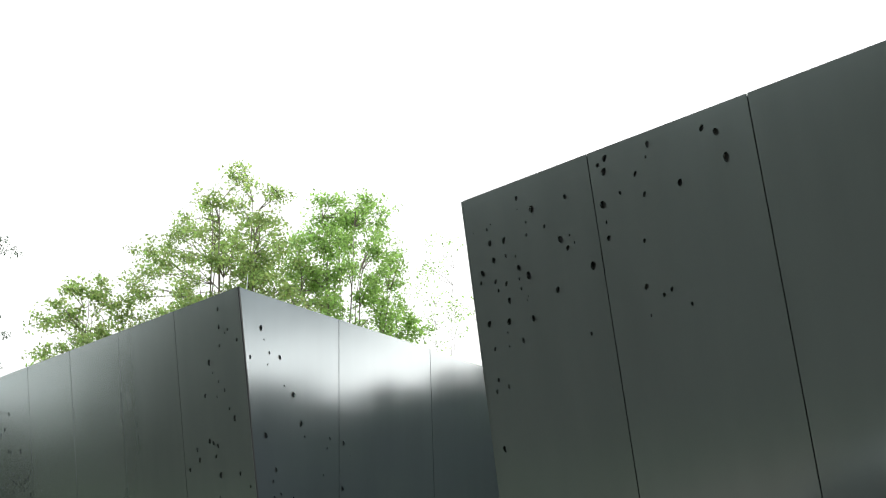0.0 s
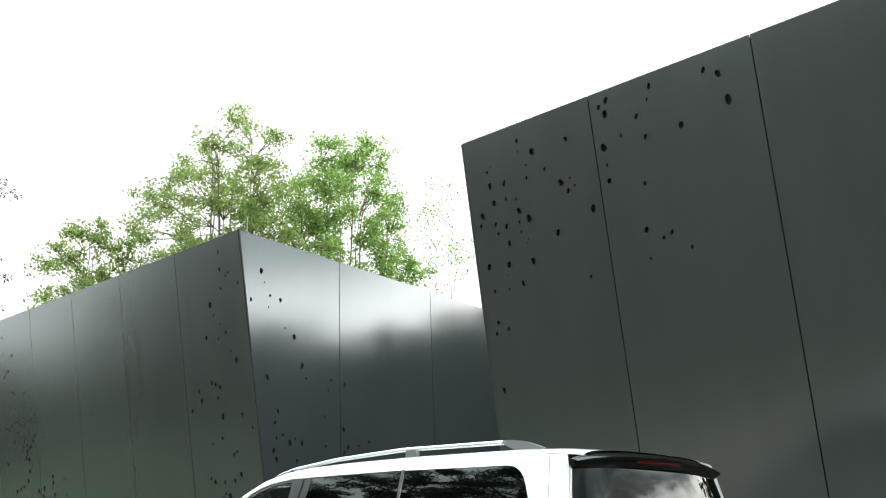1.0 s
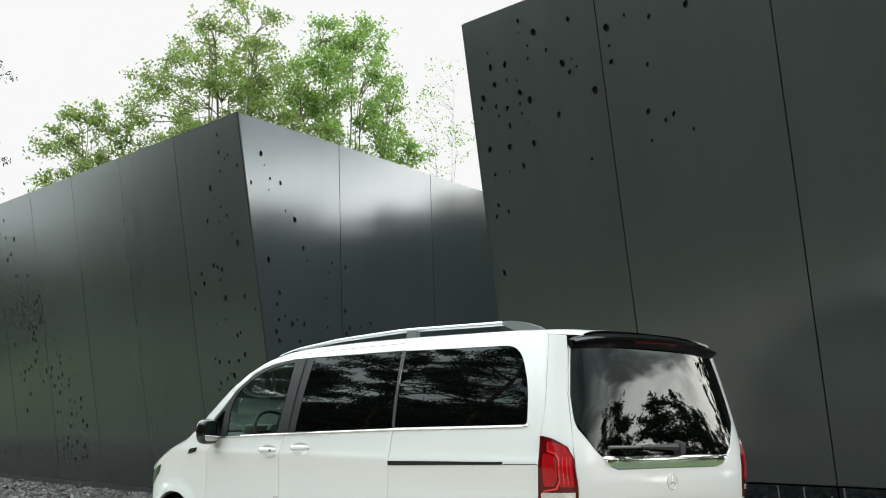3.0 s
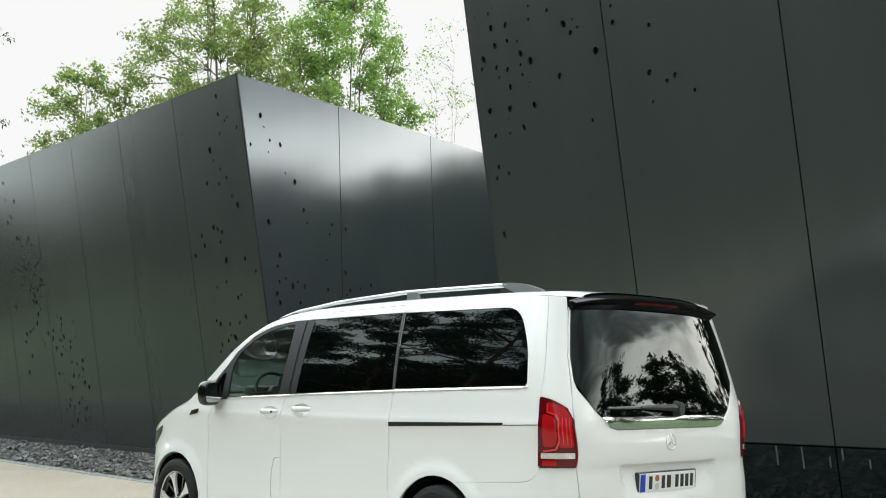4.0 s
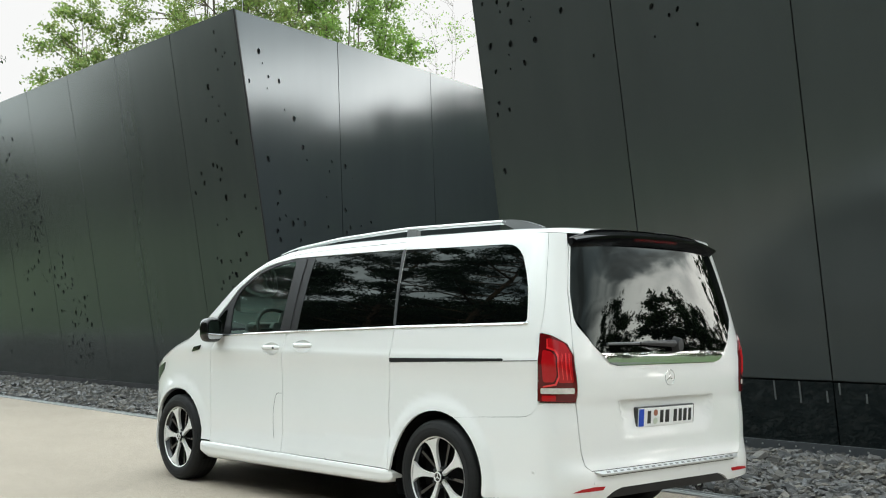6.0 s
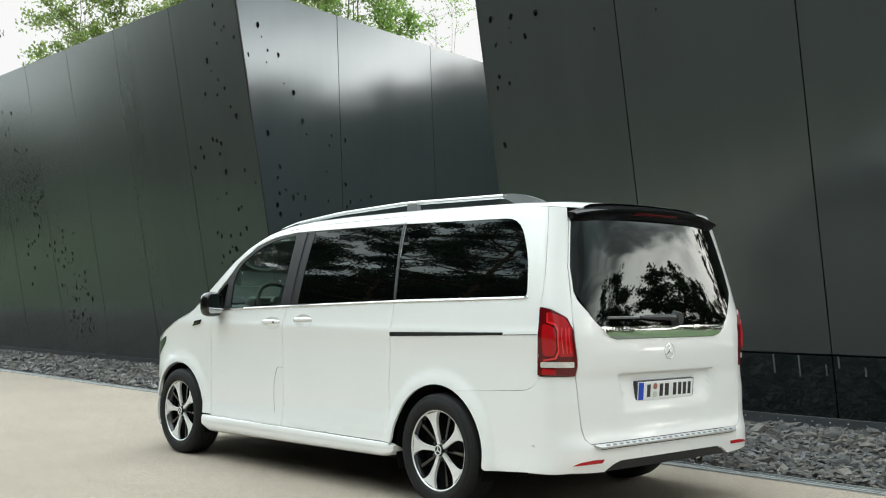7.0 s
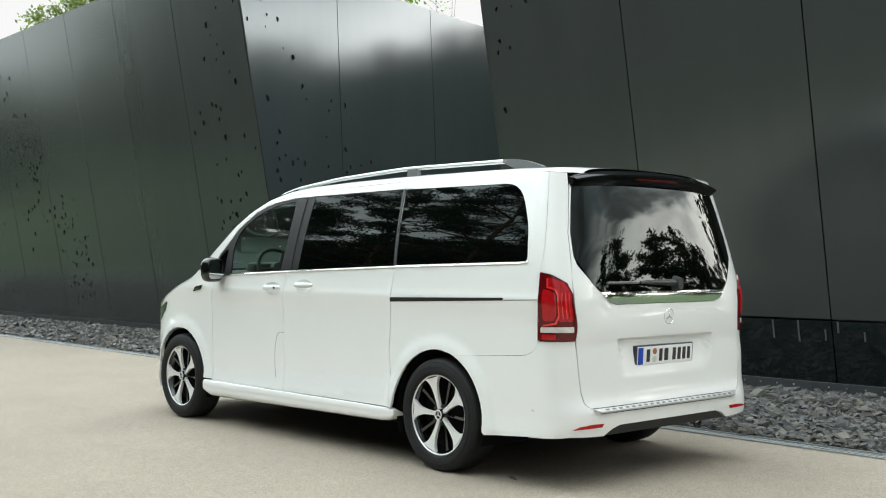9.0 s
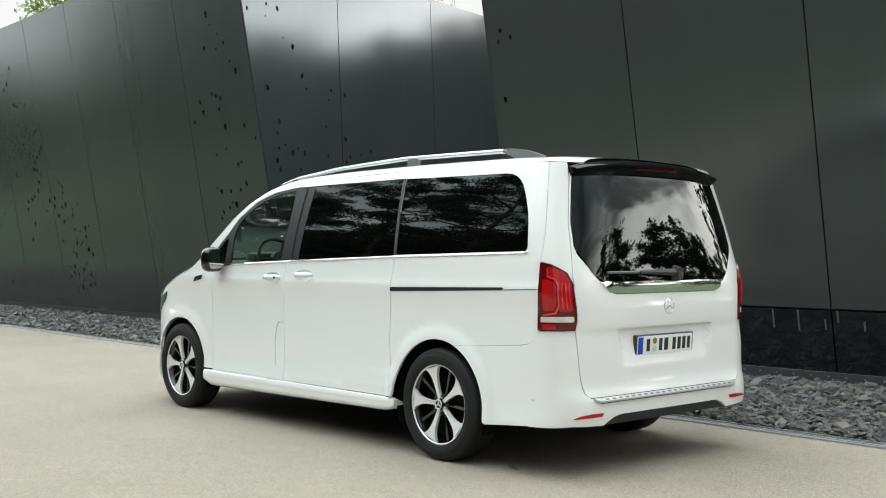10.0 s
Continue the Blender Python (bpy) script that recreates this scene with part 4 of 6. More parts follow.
_ex = [-0.95, -0.50, 0.50, 1.20, 1.60, 1.85, 2.10, 2.30, 2.50, 2.75, 3.00, 3.20, 3.50, 3.75, 3.95, 4.07]
_ez = [1.795, 1.808, 1.810, 1.802, 1.790, 1.770, 1.718, 1.640, 1.532, 1.350, 1.168, 1.098, 0.990, 0.900, 0.82, 0.72]
_cz = [1.835, 1.868, 1.885, 1.884, 1.875, 1.860, 1.815, 1.740, 1.617, 1.410, 1.221, 1.160, 1.060, 0.990, 0.905, 0.77]


def top_edge(x):
    return float(np.interp(x, _ex, _ez))


def crest(x):
    return float(np.interp(x, _ex, _cz))


P = 0.0025   # half a seam
DISH = (0.108, 0.046)   # half length and half height of a handle's dish


def dish_loop(x, z):
    return ellipse(XC - x, z, DISH[1], DISH[0] / DISH[1], 0.0, 28)


R_ARCH = 0.412

# fender
fender = [(2.68 + P, 0.36)] + [p for p in arch(3.2, R_ARCH, 176, 15)] + [(3.72, 0.46), (3.80, 0.70), (3.70, 0.87)] + \
    [(x, top_edge(x) - 0.006) for x in (3.5, 3.35, 3.2, 3.05, 2.92)] + [(2.80, 1.222), (2.705, 1.174), (2.615 + P, 1.174), (2.640 + P, 1.12), (2.690 + P, 1.06), (2.712 + P, 0.98), (2.705 + P, 0.75)]
fl, fr_ = both("front_fender", side(fender), M_PAINT, fill=0.045, step=0.04)
# front doors with their windows and frames
front_win = rounded([(2.43, 1.190), (1.735, 1.228), (1.70, 1.735), (1.95, 1.710), (2.18, 1.647), (2.38, 1.530), (2.44, 1.42)], [0.02, 0.02, 0.03, 0.10, 0.12, 0.06, 0.08])
door_front = [(2.68 - P, 0.352), (2.705 - P, 0.75), (2.712 - P, 0.98), (2.690 - P, 1.06), (2.640 - P, 1.12), (2.615 - P, 1.180), (1.642 + P, 1.206), (1.680 + P, 1.10), (1.697 + P, 0.97), (1.692 + P, 0.80), (1.670 + P, 0.352)]
dl, dr = both("front_door", side(door_front), M_PAINT, holes=[dish_loop(1.83, 1.09)], fill=0.030, step=0.03)
both("door_frame", side([(2.70, 1.182), (1.52, 1.222), (1.47, 1.752), (1.70, 1.752), (1.96, 1.727), (2.08, 1.700), (2.20, 1.662), (2.41, 1.540), (2.53, 1.42), (2.76, 1.225)]), M_PILLAR, "black window frame and pillar film",
     holes=[side(front_win)], depth=0.01, lift=-0.002)
wl_, wr_ = both("front_window", side(front_win), M_GLASS, "lightly tinted clear window", depth=0.004, lift=-0.008, fill=0.12)
wl_.visible_shadow = wr_.visible_shadow = False
both("quarter_window", side(rounded([(2.525, 1.205), (2.70, 1.205), (2.68, 1.262), (2.545, 1.375), (2.515, 1.385)], 0.012)), M_PRIVACY, "small triangular quarter glass", depth=0.004, lift=0.001)
both("pillar_seam", side([(1.61, 1.222), (1.602, 1.222), (1.562, 1.748), (1.570, 1.748)]), M_GAP, "dark seam in the pillar", depth=0.002, lift=0.001)
# A pillar and roof side, white
cant = [(-0.774, 1.7752), (0.452, 1.7752), (0.47, 1.760), (1.2, 1.758), (1.70, 1.7565), (1.962, 1.7315), (2.082, 1.7045), (2.203, 1.6665), (2.413, 1.5445), (2.533, 1.4245), (2.765, 1.2295), (2.88, 1.236)] + \
    [(x, top_edge(x) - 0.003) for x in (2.75, 2.5, 2.3, 2.1, 1.85, 1.6, 1.2, 0.47)] + [(x, top_edge(x) + 0.001) for x in (0.45, 0.0, -0.5)] + [(-0.770, 1.797)]
both("roof_side", side(cant), M_PAINT, fill=0.05)
# sliding doors
slide = [(1.692 - P, 0.80), (1.697 - P, 0.97), (1.680 - P, 1.10), (1.642 - P, 1.206), (0.425 + P, 1.250), (0.455 + P, 1.02), (0.475 + P, 0.72), (0.43 + P, 0.355), (1.670 - P, 0.352)]
sl, sr = both("sliding_door", side(slide), M_PAINT, holes=[dish_loop(1.43, 1.112)], fill=0.030, step=0.03)
win1 = rounded([(1.535, 1.232), (0.438, 1.262), (0.482, 1.755), (1.50, 1.750)], [0.02, 0.008, 0.008, 0.03])
both("side_window", side(win1), M_PRIVACY, "dark privacy glass window", fill=0.1, depth=0.006, lift=-0.004, parent=sl, parent_r=sr)
win2 = rounded([(0.418, 1.262), (-0.745, 1.285), (-0.715, 1.50), (-0.60, 1.742), (0.462, 1.757)], [0.008, 0.03, 0.08, 0.16, 0.008])
# quarter panel
quarter = [(0.425 - P, 1.250), (0.455 - P, 1.02), (0.475 - P, 0.72), (0.43 - P, 0.34)] + arch(0.0, R_ARCH, 6, 112) + \
    [(-0.70, 0.753), (-0.748, 0.760), (-0.790, 0.778), (-0.820, 0.808), (-0.838, 0.86), (-0.838, 1.21), (-0.842, 1.30), (-0.838, 1.38), (-0.826, 1.48), (-0.810, 1.58), (-0.790, 1.70), (-0.774, 1.775)]
q_loop = side([(0.425 - P, 1.257)] + quarter[1:] + [(0.456, 1.775)])
ql, qr = both("quarter_panel", q_loop, M_PAINT, holes=[side(win2)], fill=0.032, step=0.04)
both("side_window", side(win2), M_PRIVACY, "dark privacy glass window with rounded rear corner", fill=0.1, depth=0.006, lift=-0.004, parent=ql, parent_r=qr)
both("window_divider", side([(0.440, 1.258), (0.416, 1.258), (0.460, 1.757), (0.484, 1.757)]), M_TRIM, "dark seal between the side windows", fill=0.2, depth=0.004, lift=0.0008)
# bright belt strip under the windows
for s in (1, -1):
    bm = bmesh.new()
    line = [(2.69, 1.174), (2.2, 1.195), (1.60, 1.2155), (1.0, 1.2335), (0.43, 1.2505), (-0.2, 1.264), (-0.70, 1.2745), (-0.765, 1.281)]
    pts = []
    for (xa, za), (xb, zb) in zip(line, line[1:]):
        for k in range(6):
            x, z = xa + (xb - xa) * k / 6, za + (zb - za) * k / 6
            y = skin(gx(x, z), z)[1]
            pts.append((x, s * y, z))
    add_tube(bm, pts, [0.0085] * len(pts), 8)
    part("belt_strip", bm, M_CHROME, van, "bright chrome belt strip", True)
# slide rail slot
slot = rounded([(0.452, 1.028), (-0.575, 1.060), (-0.575, 1.076), (0.452, 1.056)], 0.006)
both("slide_rail", side(slot), M_GAP, "black sliding-door rail slot", fill=0.3, depth=0.004, lift=0.002)
both("seam", side([(-0.58, 1.060), (-0.836, 1.068), (-0.836, 1.072), (-0.58, 1.064)]), M_GAP, "thin panel seam", fill=0.3, depth=0.001, lift=0.0012)
# charging flap in the front door
flap = rounded([(1.694, 0.772), (1.772, 0.772), (1.803, 0.66), (1.803, 0.50), (1.757, 0.375), (1.685, 0.375)], [0.0, 0.035, 0.05, 0.06, 0, 0])
inner = [(x - 0.0022 if x > 1.70 else x, z - 0.0022 if z > 0.7 else z) for x, z in flap]
both("flap_seam", side(flap[:-2] + inner[:-2][::-1]), M_GAP, "seam of the charging flap", fill=0.3, depth=0.001, lift=0.0012)
# dark layer behind the seams
core = [(2.735, 0.36)] + arch(3.2, R_ARCH + 0.004, 176, 15) + [(3.70, 0.46), (3.78, 0.70), (3.68, 0.89)] + [(x, top_edge(x) - 0.01) for x in (3.5, 3.2, 2.95)] + [(2.78, 1.19), (1.6, 1.20), (0.43, 1.24), (-0.76, 1.262), (-0.85, 1.20), (-0.85, 0.84)] + \
    [(-0.70, 0.745)] + arch(0.0, R_ARCH + 0.004, 115, 6) + [(0.43, 0.34)]
both("inner_side", side(core), M_GAP, holes=[dish_loop(1.83, 1.09), dish_loop(1.43, 1.112)], label="dark inner structure", fill=0.12, depth=0.002, lift=-0.012)
# sills
SILL = ((1.0, -0.03), (1.0, 0.002), (0.97, 0.004), (0.90, 0.006), (0.74, 0.0088), (0.64, 0.0082), (0.56, 0.0068), (0.46, 0.0070), (0.32, 0.0085), (0.18, 0.0075), (0.07, 0.003), (0.0, -0.010), (0.0, -0.11))
for s in (1, -1):
    verts, faces = [], []
    xs = [0.395, 0.405, 0.425, 0.46, 0.52] + [0.6 + 2.1 * k / 30 for k in range(31)] + [2.75, 2.79, 2.80]
    for x in xs:
        zb = float(np.interp(x, (0.395, 0.43, 0.50, 2.70, 2.80), (0.300, 0.272, 0.258, 0.224, 0.262)))
        zt = float(np.interp(x, (0.395, 0.42, 0.46, 2.80), (0.336, 0.344, 0.348, 0.347)))
        end = min(1.0, max(0.0, (x - 0.38) / 0.05))
        for h, o in SILL:
            z = zb + (zt - zb) * h
            verts.append((x, s * (half_w(z) + flare(max(x, 0.45), z) + (o * end if o > 0 else o)), z))
    m = len(SILL)
    for i in range(len(xs) - 1):
        for k in range(m - 1):
            f_ = (i * m + k, (i + 1) * m + k, (i + 1) * m + k + 1, i * m + k + 1)
            faces.append(f_ if s > 0 else f_[::-1])
    cap = tuple(range(m))
    faces += [cap if s > 0 else cap[::-1], tuple((len(xs) - 1) * m + k for k in (cap[::-1] if s > 0 else cap))]
    sill = mesh_object("sill", verts, faces, M_PAINT, van, "", True)
    sill.data.set_sharp_from_angle(angle=radians(55))

# roof, windscreen and bonnet as one swept crown
def crown(name, x0, x1, nx, material, label="", rows=16, j0=0, j1=16):
    verts, faces = [], []
    for i in range(nx + 1):
        x = x0 + (x1 - x0) * i / nx
        ze, zc = top_edge(x), crest(x)
        ye = skin(gx(x, ze), ze)[1]
        for j in range(j0, j1 + 1):
            a = math.pi * j / rows
            c = math.cos(a)
            y = ye * math.copysign(abs(c) ** 0.72, c)
            z = ze + (zc - ze) * math.sin(a) ** 0.9
            verts.append((x, y, z))
    m = j1 - j0 + 1
    for i in range(nx):
        for j in range(j1 - j0):
            faces.append((i * m + j, i * m + j + 1, (i + 1) * m + j + 1, (i + 1) * m + j))
    return mesh_object(name, verts, faces, material, van, label, True)


crown("roof", -0.845, 1.93, 40, M_PAINT)
screen = crown("windscreen", 1.93, 3.0, 20, M_GLASS, "tinted raked windscreen", j0=2, j1=14)
crown("pillar", 1.93, 3.0, 20, M_PAINT, j0=0, j1=2)
crown("pillar", 1.93, 3.0, 20, M_PAINT, j0=14, j1=16)
screen.visible_shadow = False
crown("bonnet", 3.0, 3.96, 18, M_PAINT)

# nose
nose_loop = [(y, z) for y, z in ((-0.70, 0.24), (0.70, 0.24), (0.80, 0.46), (0.80, 0.70), (0.70, 0.90), (0.40, 0.90), (-0.40, 0.90), (-0.70, 0.90), (-0.80, 0.70), (-0.80, 0.46))]


def nose(y, z):
    v = min(0.9999, abs(y) / half_w(z))
    return (XF + FRONT * (1 - v ** 2.3) ** (1 / 3.6) - 0.10 * max(0, z - 0.6), y, z)


shell("front_bumper", nose_loop, nose, M_PAINT, van, step=0.08, fill=0.1, depth=0.02)
both("bumper_side", side(arch(3.2, R_ARCH, 14, -17, 6) + [(3.55, 0.20), (3.85, 0.22), (3.90, 0.46), (3.72, 0.455)]), M_PAINT, fill=0.05)
both("headlight", side(rounded([(3.46, 0.955), (3.72, 0.865), (3.80, 0.76), (3.66, 0.78), (3.50, 0.88)], 0.02)), M_GLOSS, "dark headlight", depth=0.01, lift=0.006)
both("badge", side(rounded([(2.985, 1.045), (2.86, 1.065), (2.845, 1.10), (2.95, 1.085)], 0.006)), M_GLOSS, "small chrome fender badge", depth=0.004, lift=0.006)
both("badge_inset", side(rounded([(2.955, 1.056), (2.875, 1.07), (2.868, 1.088), (2.945, 1.076)], 0.004)), M_CHROME, "bright badge face", depth=0.002, lift=0.009)

# rear corner pillars
pil = [(gx(-0.774, 1.775) + P, 1.775), (gx(-0.790, 1.7) + P, 1.70), (gx(-0.810, 1.58) + P, 1.58), (gx(-0.826, 1.48) + P, 1.48), (gx(-0.838, 1.38) + P, 1.38), (gx(-0.842, 1.30) + P, 1.30), (gx(-0.838, 1.225) + P, 1.225),
       (gy(0.900, 1.215), 1.213), (gy(0.830, 1.165), 1.165), (gy(0.803, 1.10), 1.10), (gy(0.794, 1.20), 1.20), (gy(0.785, 1.30), 1.30), (gy(0.768, 1.45), 1.45), (gy(0.725, 1.62), 1.62), (gy(0.690, 1.77), 1.77), (gy(0.685, 1.795), 1.795), (gx(-0.770, 1.797) + 0.002, 1.797)]
back("corner_pillar", pil, M_PAINT, fill=0.03, step=0.04)
back("corner_pillar", mirror_pts(pil), M_PAINT, fill=0.03, step=0.04)

# tail lamps
lamp = [(gx(-0.840, 1.215) + P, 1.220), (gy(0.900, 1.21), 1.208), (gy(0.832, 1.163), 1.160), (gy(0.806, 1.10), 1.095), (gy(0.800, 0.85), 0.842), (gx(-0.833, 0.85), 0.846)]


def lamp_pt(a, b):
    """A place on the lamp: a from its front edge to its inner edge, b from foot to top."""
    z = 0.846 + b * (1.215 - 0.846)
    g0 = gx(-0.838, z)
    g1 = gy(0.80, z)
    return (g0 + a * (g1 - g0), z)


for flip in (False, True):
    tw = (lambda l: mirror_pts(l)) if flip else (lambda l: l)
    tl = back("tail_lamp", tw(lamp), M_RED_DARK, "red tail lamp with clear indicator band", fill=0.03, step=0.03, depth=0.03, lift=0.010)
    clear = [lamp_pt(a, b) for a, b in ((0.05, 0.115), (0.93, 0.115), (0.93, 0.20), (0.05, 0.20))]
    back("indicator_band", tw(rounded(clear, 0.008)), M_CLEAR, "clear indicator and reversing band", tl, depth=0.004, lift=0.0135)
    low = [lamp_pt(a, b) for a, b in ((0.07, 0.01), (0.38, 0.01), (0.38, 0.09), (0.07, 0.09))]
    back("reflector", tw(rounded(low, 0.008)), M_RED, "red reflector", tl, depth=0.004, lift=0.013)
    inner = [lamp_pt(a, b) for a, b in ((0.10, 0.29), (0.34, 0.29), (0.42, 0.40), (0.42, 0.66), (0.30, 0.74), (0.10, 0.77))]
    back("brake_lens", tw(rounded(inner, 0.02)), M_RED, "bright red brake lens", tl, depth=0.004, lift=0.0135)
    lit = [lamp_pt(a, b) for a, b in ((0.46, 0.28), (0.92, 0.28), (0.90, 0.70), (0.70, 0.86), (0.20, 0.95), (0.20, 0.80), (0.40, 0.76), (0.50, 0.62))]
    back("tail_lens", tw(rounded(lit, 0.02)), M_RED, "bright red tail lens", tl, depth=0.004, lift=0.0125)
    guide = [lamp_pt(a, b) for a, b in ((0.10, 0.235), (0.36, 0.27), (0.455, 0.38), (0.455, 0.66), (0.38, 0.745), (0.19, 0.785), (0.19, 0.93),
                                        (0.225, 0.93), (0.225, 0.81), (0.41, 0.77), (0.49, 0.69), (0.49, 0.36), (0.40, 0.245), (0.10, 0.21))]
    for a in (0.58, 0.70, 0.82):
        bar = [lamp_pt(u, b) for u, b in ((a, 0.32), (a + 0.03, 0.32), (a + 0.03 - 0.10 * (a - 0.55), 0.70), (a - 0.10 * (a - 0.55), 0.72))]
        back("light_guide", tw(bar), M_RED_BRIGHT, "thin bright light guide", tl, depth=0.002, lift=0.0145)
    back("light_guide", tw(guide), M_RED_BRIGHT, "thin bright light guide", tl, depth=0.003, lift=0.0155)

# tailgate
gate_half = [(0.685, 1.752), (0.720, 1.62), (0.763, 1.45), (0.779, 1.30), (0.796, 1.10), (0.793, 0.84), (0.785, 0.70), (0.768, 0.56), (0.750, 0.492), (0.712, 0.462)]
gate = [(gy(y, z), z) for y, z in gate_half] + [(2 * GM - gy(y, z), z) for y, z in gate_half[::-1]]
glass_half = [(0.672, 1.745), (0.709, 1.62), (0.752, 1.45), (0.762, 1.31), (0.748, 1.262), (0.592, 1.100), (0.535, 1.050), (0.478, 1.036)]
glass = [(gy(y, z), z) for y, z in glass_half] + [(2 * GM - gy(y, z), z) for y, z in glass_half[::-1]]
recess_half = [(0.475, 0.842), (0.430, 0.600)]
recess = rounded([(gy(y, z), z) for y, z in recess_half] + [(2 * GM - gy(y, z), z) for y, z in recess_half[::-1]], 0.03)
tailgate = back("tailgate", gate, M_PAINT, holes=[glass, recess], fill=0.05)


def sunk(g, z):
    x, y, zz = skin(g, z)
    k = min(1, max(0, (z - 0.60) / 0.19)) * min(1, max(0, (0.475 - 0.045 * (0.842 - z) / 0.242 - abs(y)) / 0.05))
    return (x + 0.022 * k * k * (3 - 2 * k), y, zz)


shell("plate_recess", recess[::-1] if sum(a[0] * b[1] - b[0] * a[1] for a, b in zip(recess, recess[1:] + recess[:1])) < 0 else recess, sunk, M_PAINT, tailgate, "sunken white plate recess", step=0.03, fill=0.02, depth=0.002)
glass_in = [(gy(y, z), z) for y, z in glass_half[:-4] + [(0.603, 1.110)]] 
glass_main = glass_in + [(2 * GM - g, z) for g, z in glass_in[::-1]]
back("rear_window", glass_main, M_PRIVACY, "dark rear window", tailgate, fill=0.06, depth=0.006, lift=0.001)
strip = [(gy(y, z), z) for y, z in ((0.589, 1.096), (0.535, 1.052), (0.478, 1.039))]
def strip_skin(g, z):
    """The strip leans out towards its top."""
    x, y, zz = skin(g, z)
    u = min(1.0, max(0.0, (1.096 - z) / 0.057))
    v = 1.0 - u
    return (x - 0.010 * v + 0.003 * v * v, y, zz)


strip = strip + [(2 * GM - g, z) for g, z in strip[::-1]]
shell("chrome_strip", strip if sum(a[0] * b[1] - b[0] * a[1] for a, b in zip(strip, strip[1:] + strip[:1])) > 0 else strip[::-1], strip_skin, M_CHROME, tailgate, "broad chrome strip below the rear window", fill=0.014, depth=0.016, lift=0.003)
edge = [(gy(0.603, 1.109), 1.109), (gy(0.590, 1.098), 1.098)]
back("chrome_edge", edge + [(2 * GM - g, z) for g, z in edge[::-1]], M_CHROME, "thin bright edge", tailgate, fill=0.2, depth=0.006, lift=0.006)
back("inner_rear", [(g, z) for g, z in gate], M_GAP, "dark inner structure", fill=0.1, depth=0.002, lift=-0.036)

# spoiler
def spoiler_pt(y, k):
    """Cross-section of the roof spoiler, k from the roof over the lip to the glass."""
    v = min(1.0, abs(y) / 0.688)
    droop = 0.042 * v ** 5
    prof = ((-0.80, 1.838), (-0.86, 1.833), (-0.935, 1.813), (-0.951, 1.801), (-0.949, 1.786), (-0.925, 1.765), (-0.905, 1.742), (-0.86, 1.745))
    x, z = prof[k]
    z = 1.842 - (1.842 - z) * (1 - 0.35 * v ** 8)
    return (x + 0.055 * v ** 2.2, y, z - droop - 0.018 * v ** 2)


verts, faces = [], []
NS = 40
for i in range(NS + 1):
    y = -0.688 + 1.376 * i / NS
    verts += [spoiler_pt(y, k) for k in range(8)]
for i in range(NS):
    for k in range(7):
        faces.append((i * 8 + k, i * 8 + k + 1, (i + 1) * 8 + k + 1, (i + 1) * 8 + k))
faces += [tuple(range(8))[::-1], tuple(NS * 8 + k for k in range(8))]
spoiler = mesh_object("spoiler", verts, faces, M_SPOILER, van, "gloss black roof spoiler")
spoiler.data.polygons.foreach_set("use_smooth", [True] * len(spoiler.data.polygons))
spoiler.data.set_sharp_from_angle(angle=radians(35))
verts, faces = [], []
for i in range(13):
    y = -0.205 + 0.41 * i / 12
    a, b = Vector(spoiler_pt(y, 4)), Vector(spoiler_pt(y, 5))
    for t, o in ((0.18, 0.0), (0.22, 0.003), (0.72, 0.003), (0.76, 0.0)):
        verts.append(a.lerp(b, t) + Vector((-o, 0, -o * 0.5)))
for i in range(12):
    for k in range(3):
        faces.append((i * 4 + k, i * 4 + k + 1, (i + 1) * 4 + k + 1, (i + 1) * 4 + k))
mesh_object("brake_light", verts, faces, M_RED_DARK, spoiler, "red high-mounted brake light")

# rear bumper
bump_half = [(gy(0.709, 0.458), 0.458), (gy(0.754, 0.488), 0.488), (gy(0.773, 0.556), 0.556), (gy(0.790, 0.70), 0.70), (gy(0.799, 0.838), 0.838),
             (gx(-0.833, 0.838), 0.838), (gx(-0.818, 0.804), 0.804), (gx(-0.789, 0.775), 0.775), (gx(-0.748, 0.7575), 0.7575), (gx(-0.70, 0.7505), 0.7505)]
arch_b = [(gx(x, z), z) for x, z in arch(0.0, R_ARCH, 112.2, 187, 10)]
low_half = [(gx(-0.43, 0.274), 0.274), (gx(-0.75, 0.300), 0.300), (gy(0.84, 0.310), 0.310), (gy(0.60, 0.298), 0.298), (gy(0.535, 0.335), 0.335), (gy(0.47, 0.352), 0.352)]
half = bump_half + arch_b + low_half
bumper_loop = half + [(2 * GM - g, z) for g, z in half[::-1]]
bumper = back("rear_bumper", bumper_loop, M_PAINT, fill=0.032, step=0.03, depth=0.05)
def ledge(g, z):
    """The loading edge sticks out like a shelf."""
    x, y, zz = skin(g, z)
    return (x - 0.038 * max(0.0, (0.454 - z) / 0.024), y, zz)


def on_ledge(name, loop, material, label, parent, lift, depth):
    area = sum(a[0] * b[1] - b[0] * a[1] for a, b in zip(loop, loop[1:] + loop[:1]))
    return shell(name, loop if area > 0 else loop[::-1], ledge, material, parent, label, step=0.05, fill=0.1, depth=depth, lift=lift)


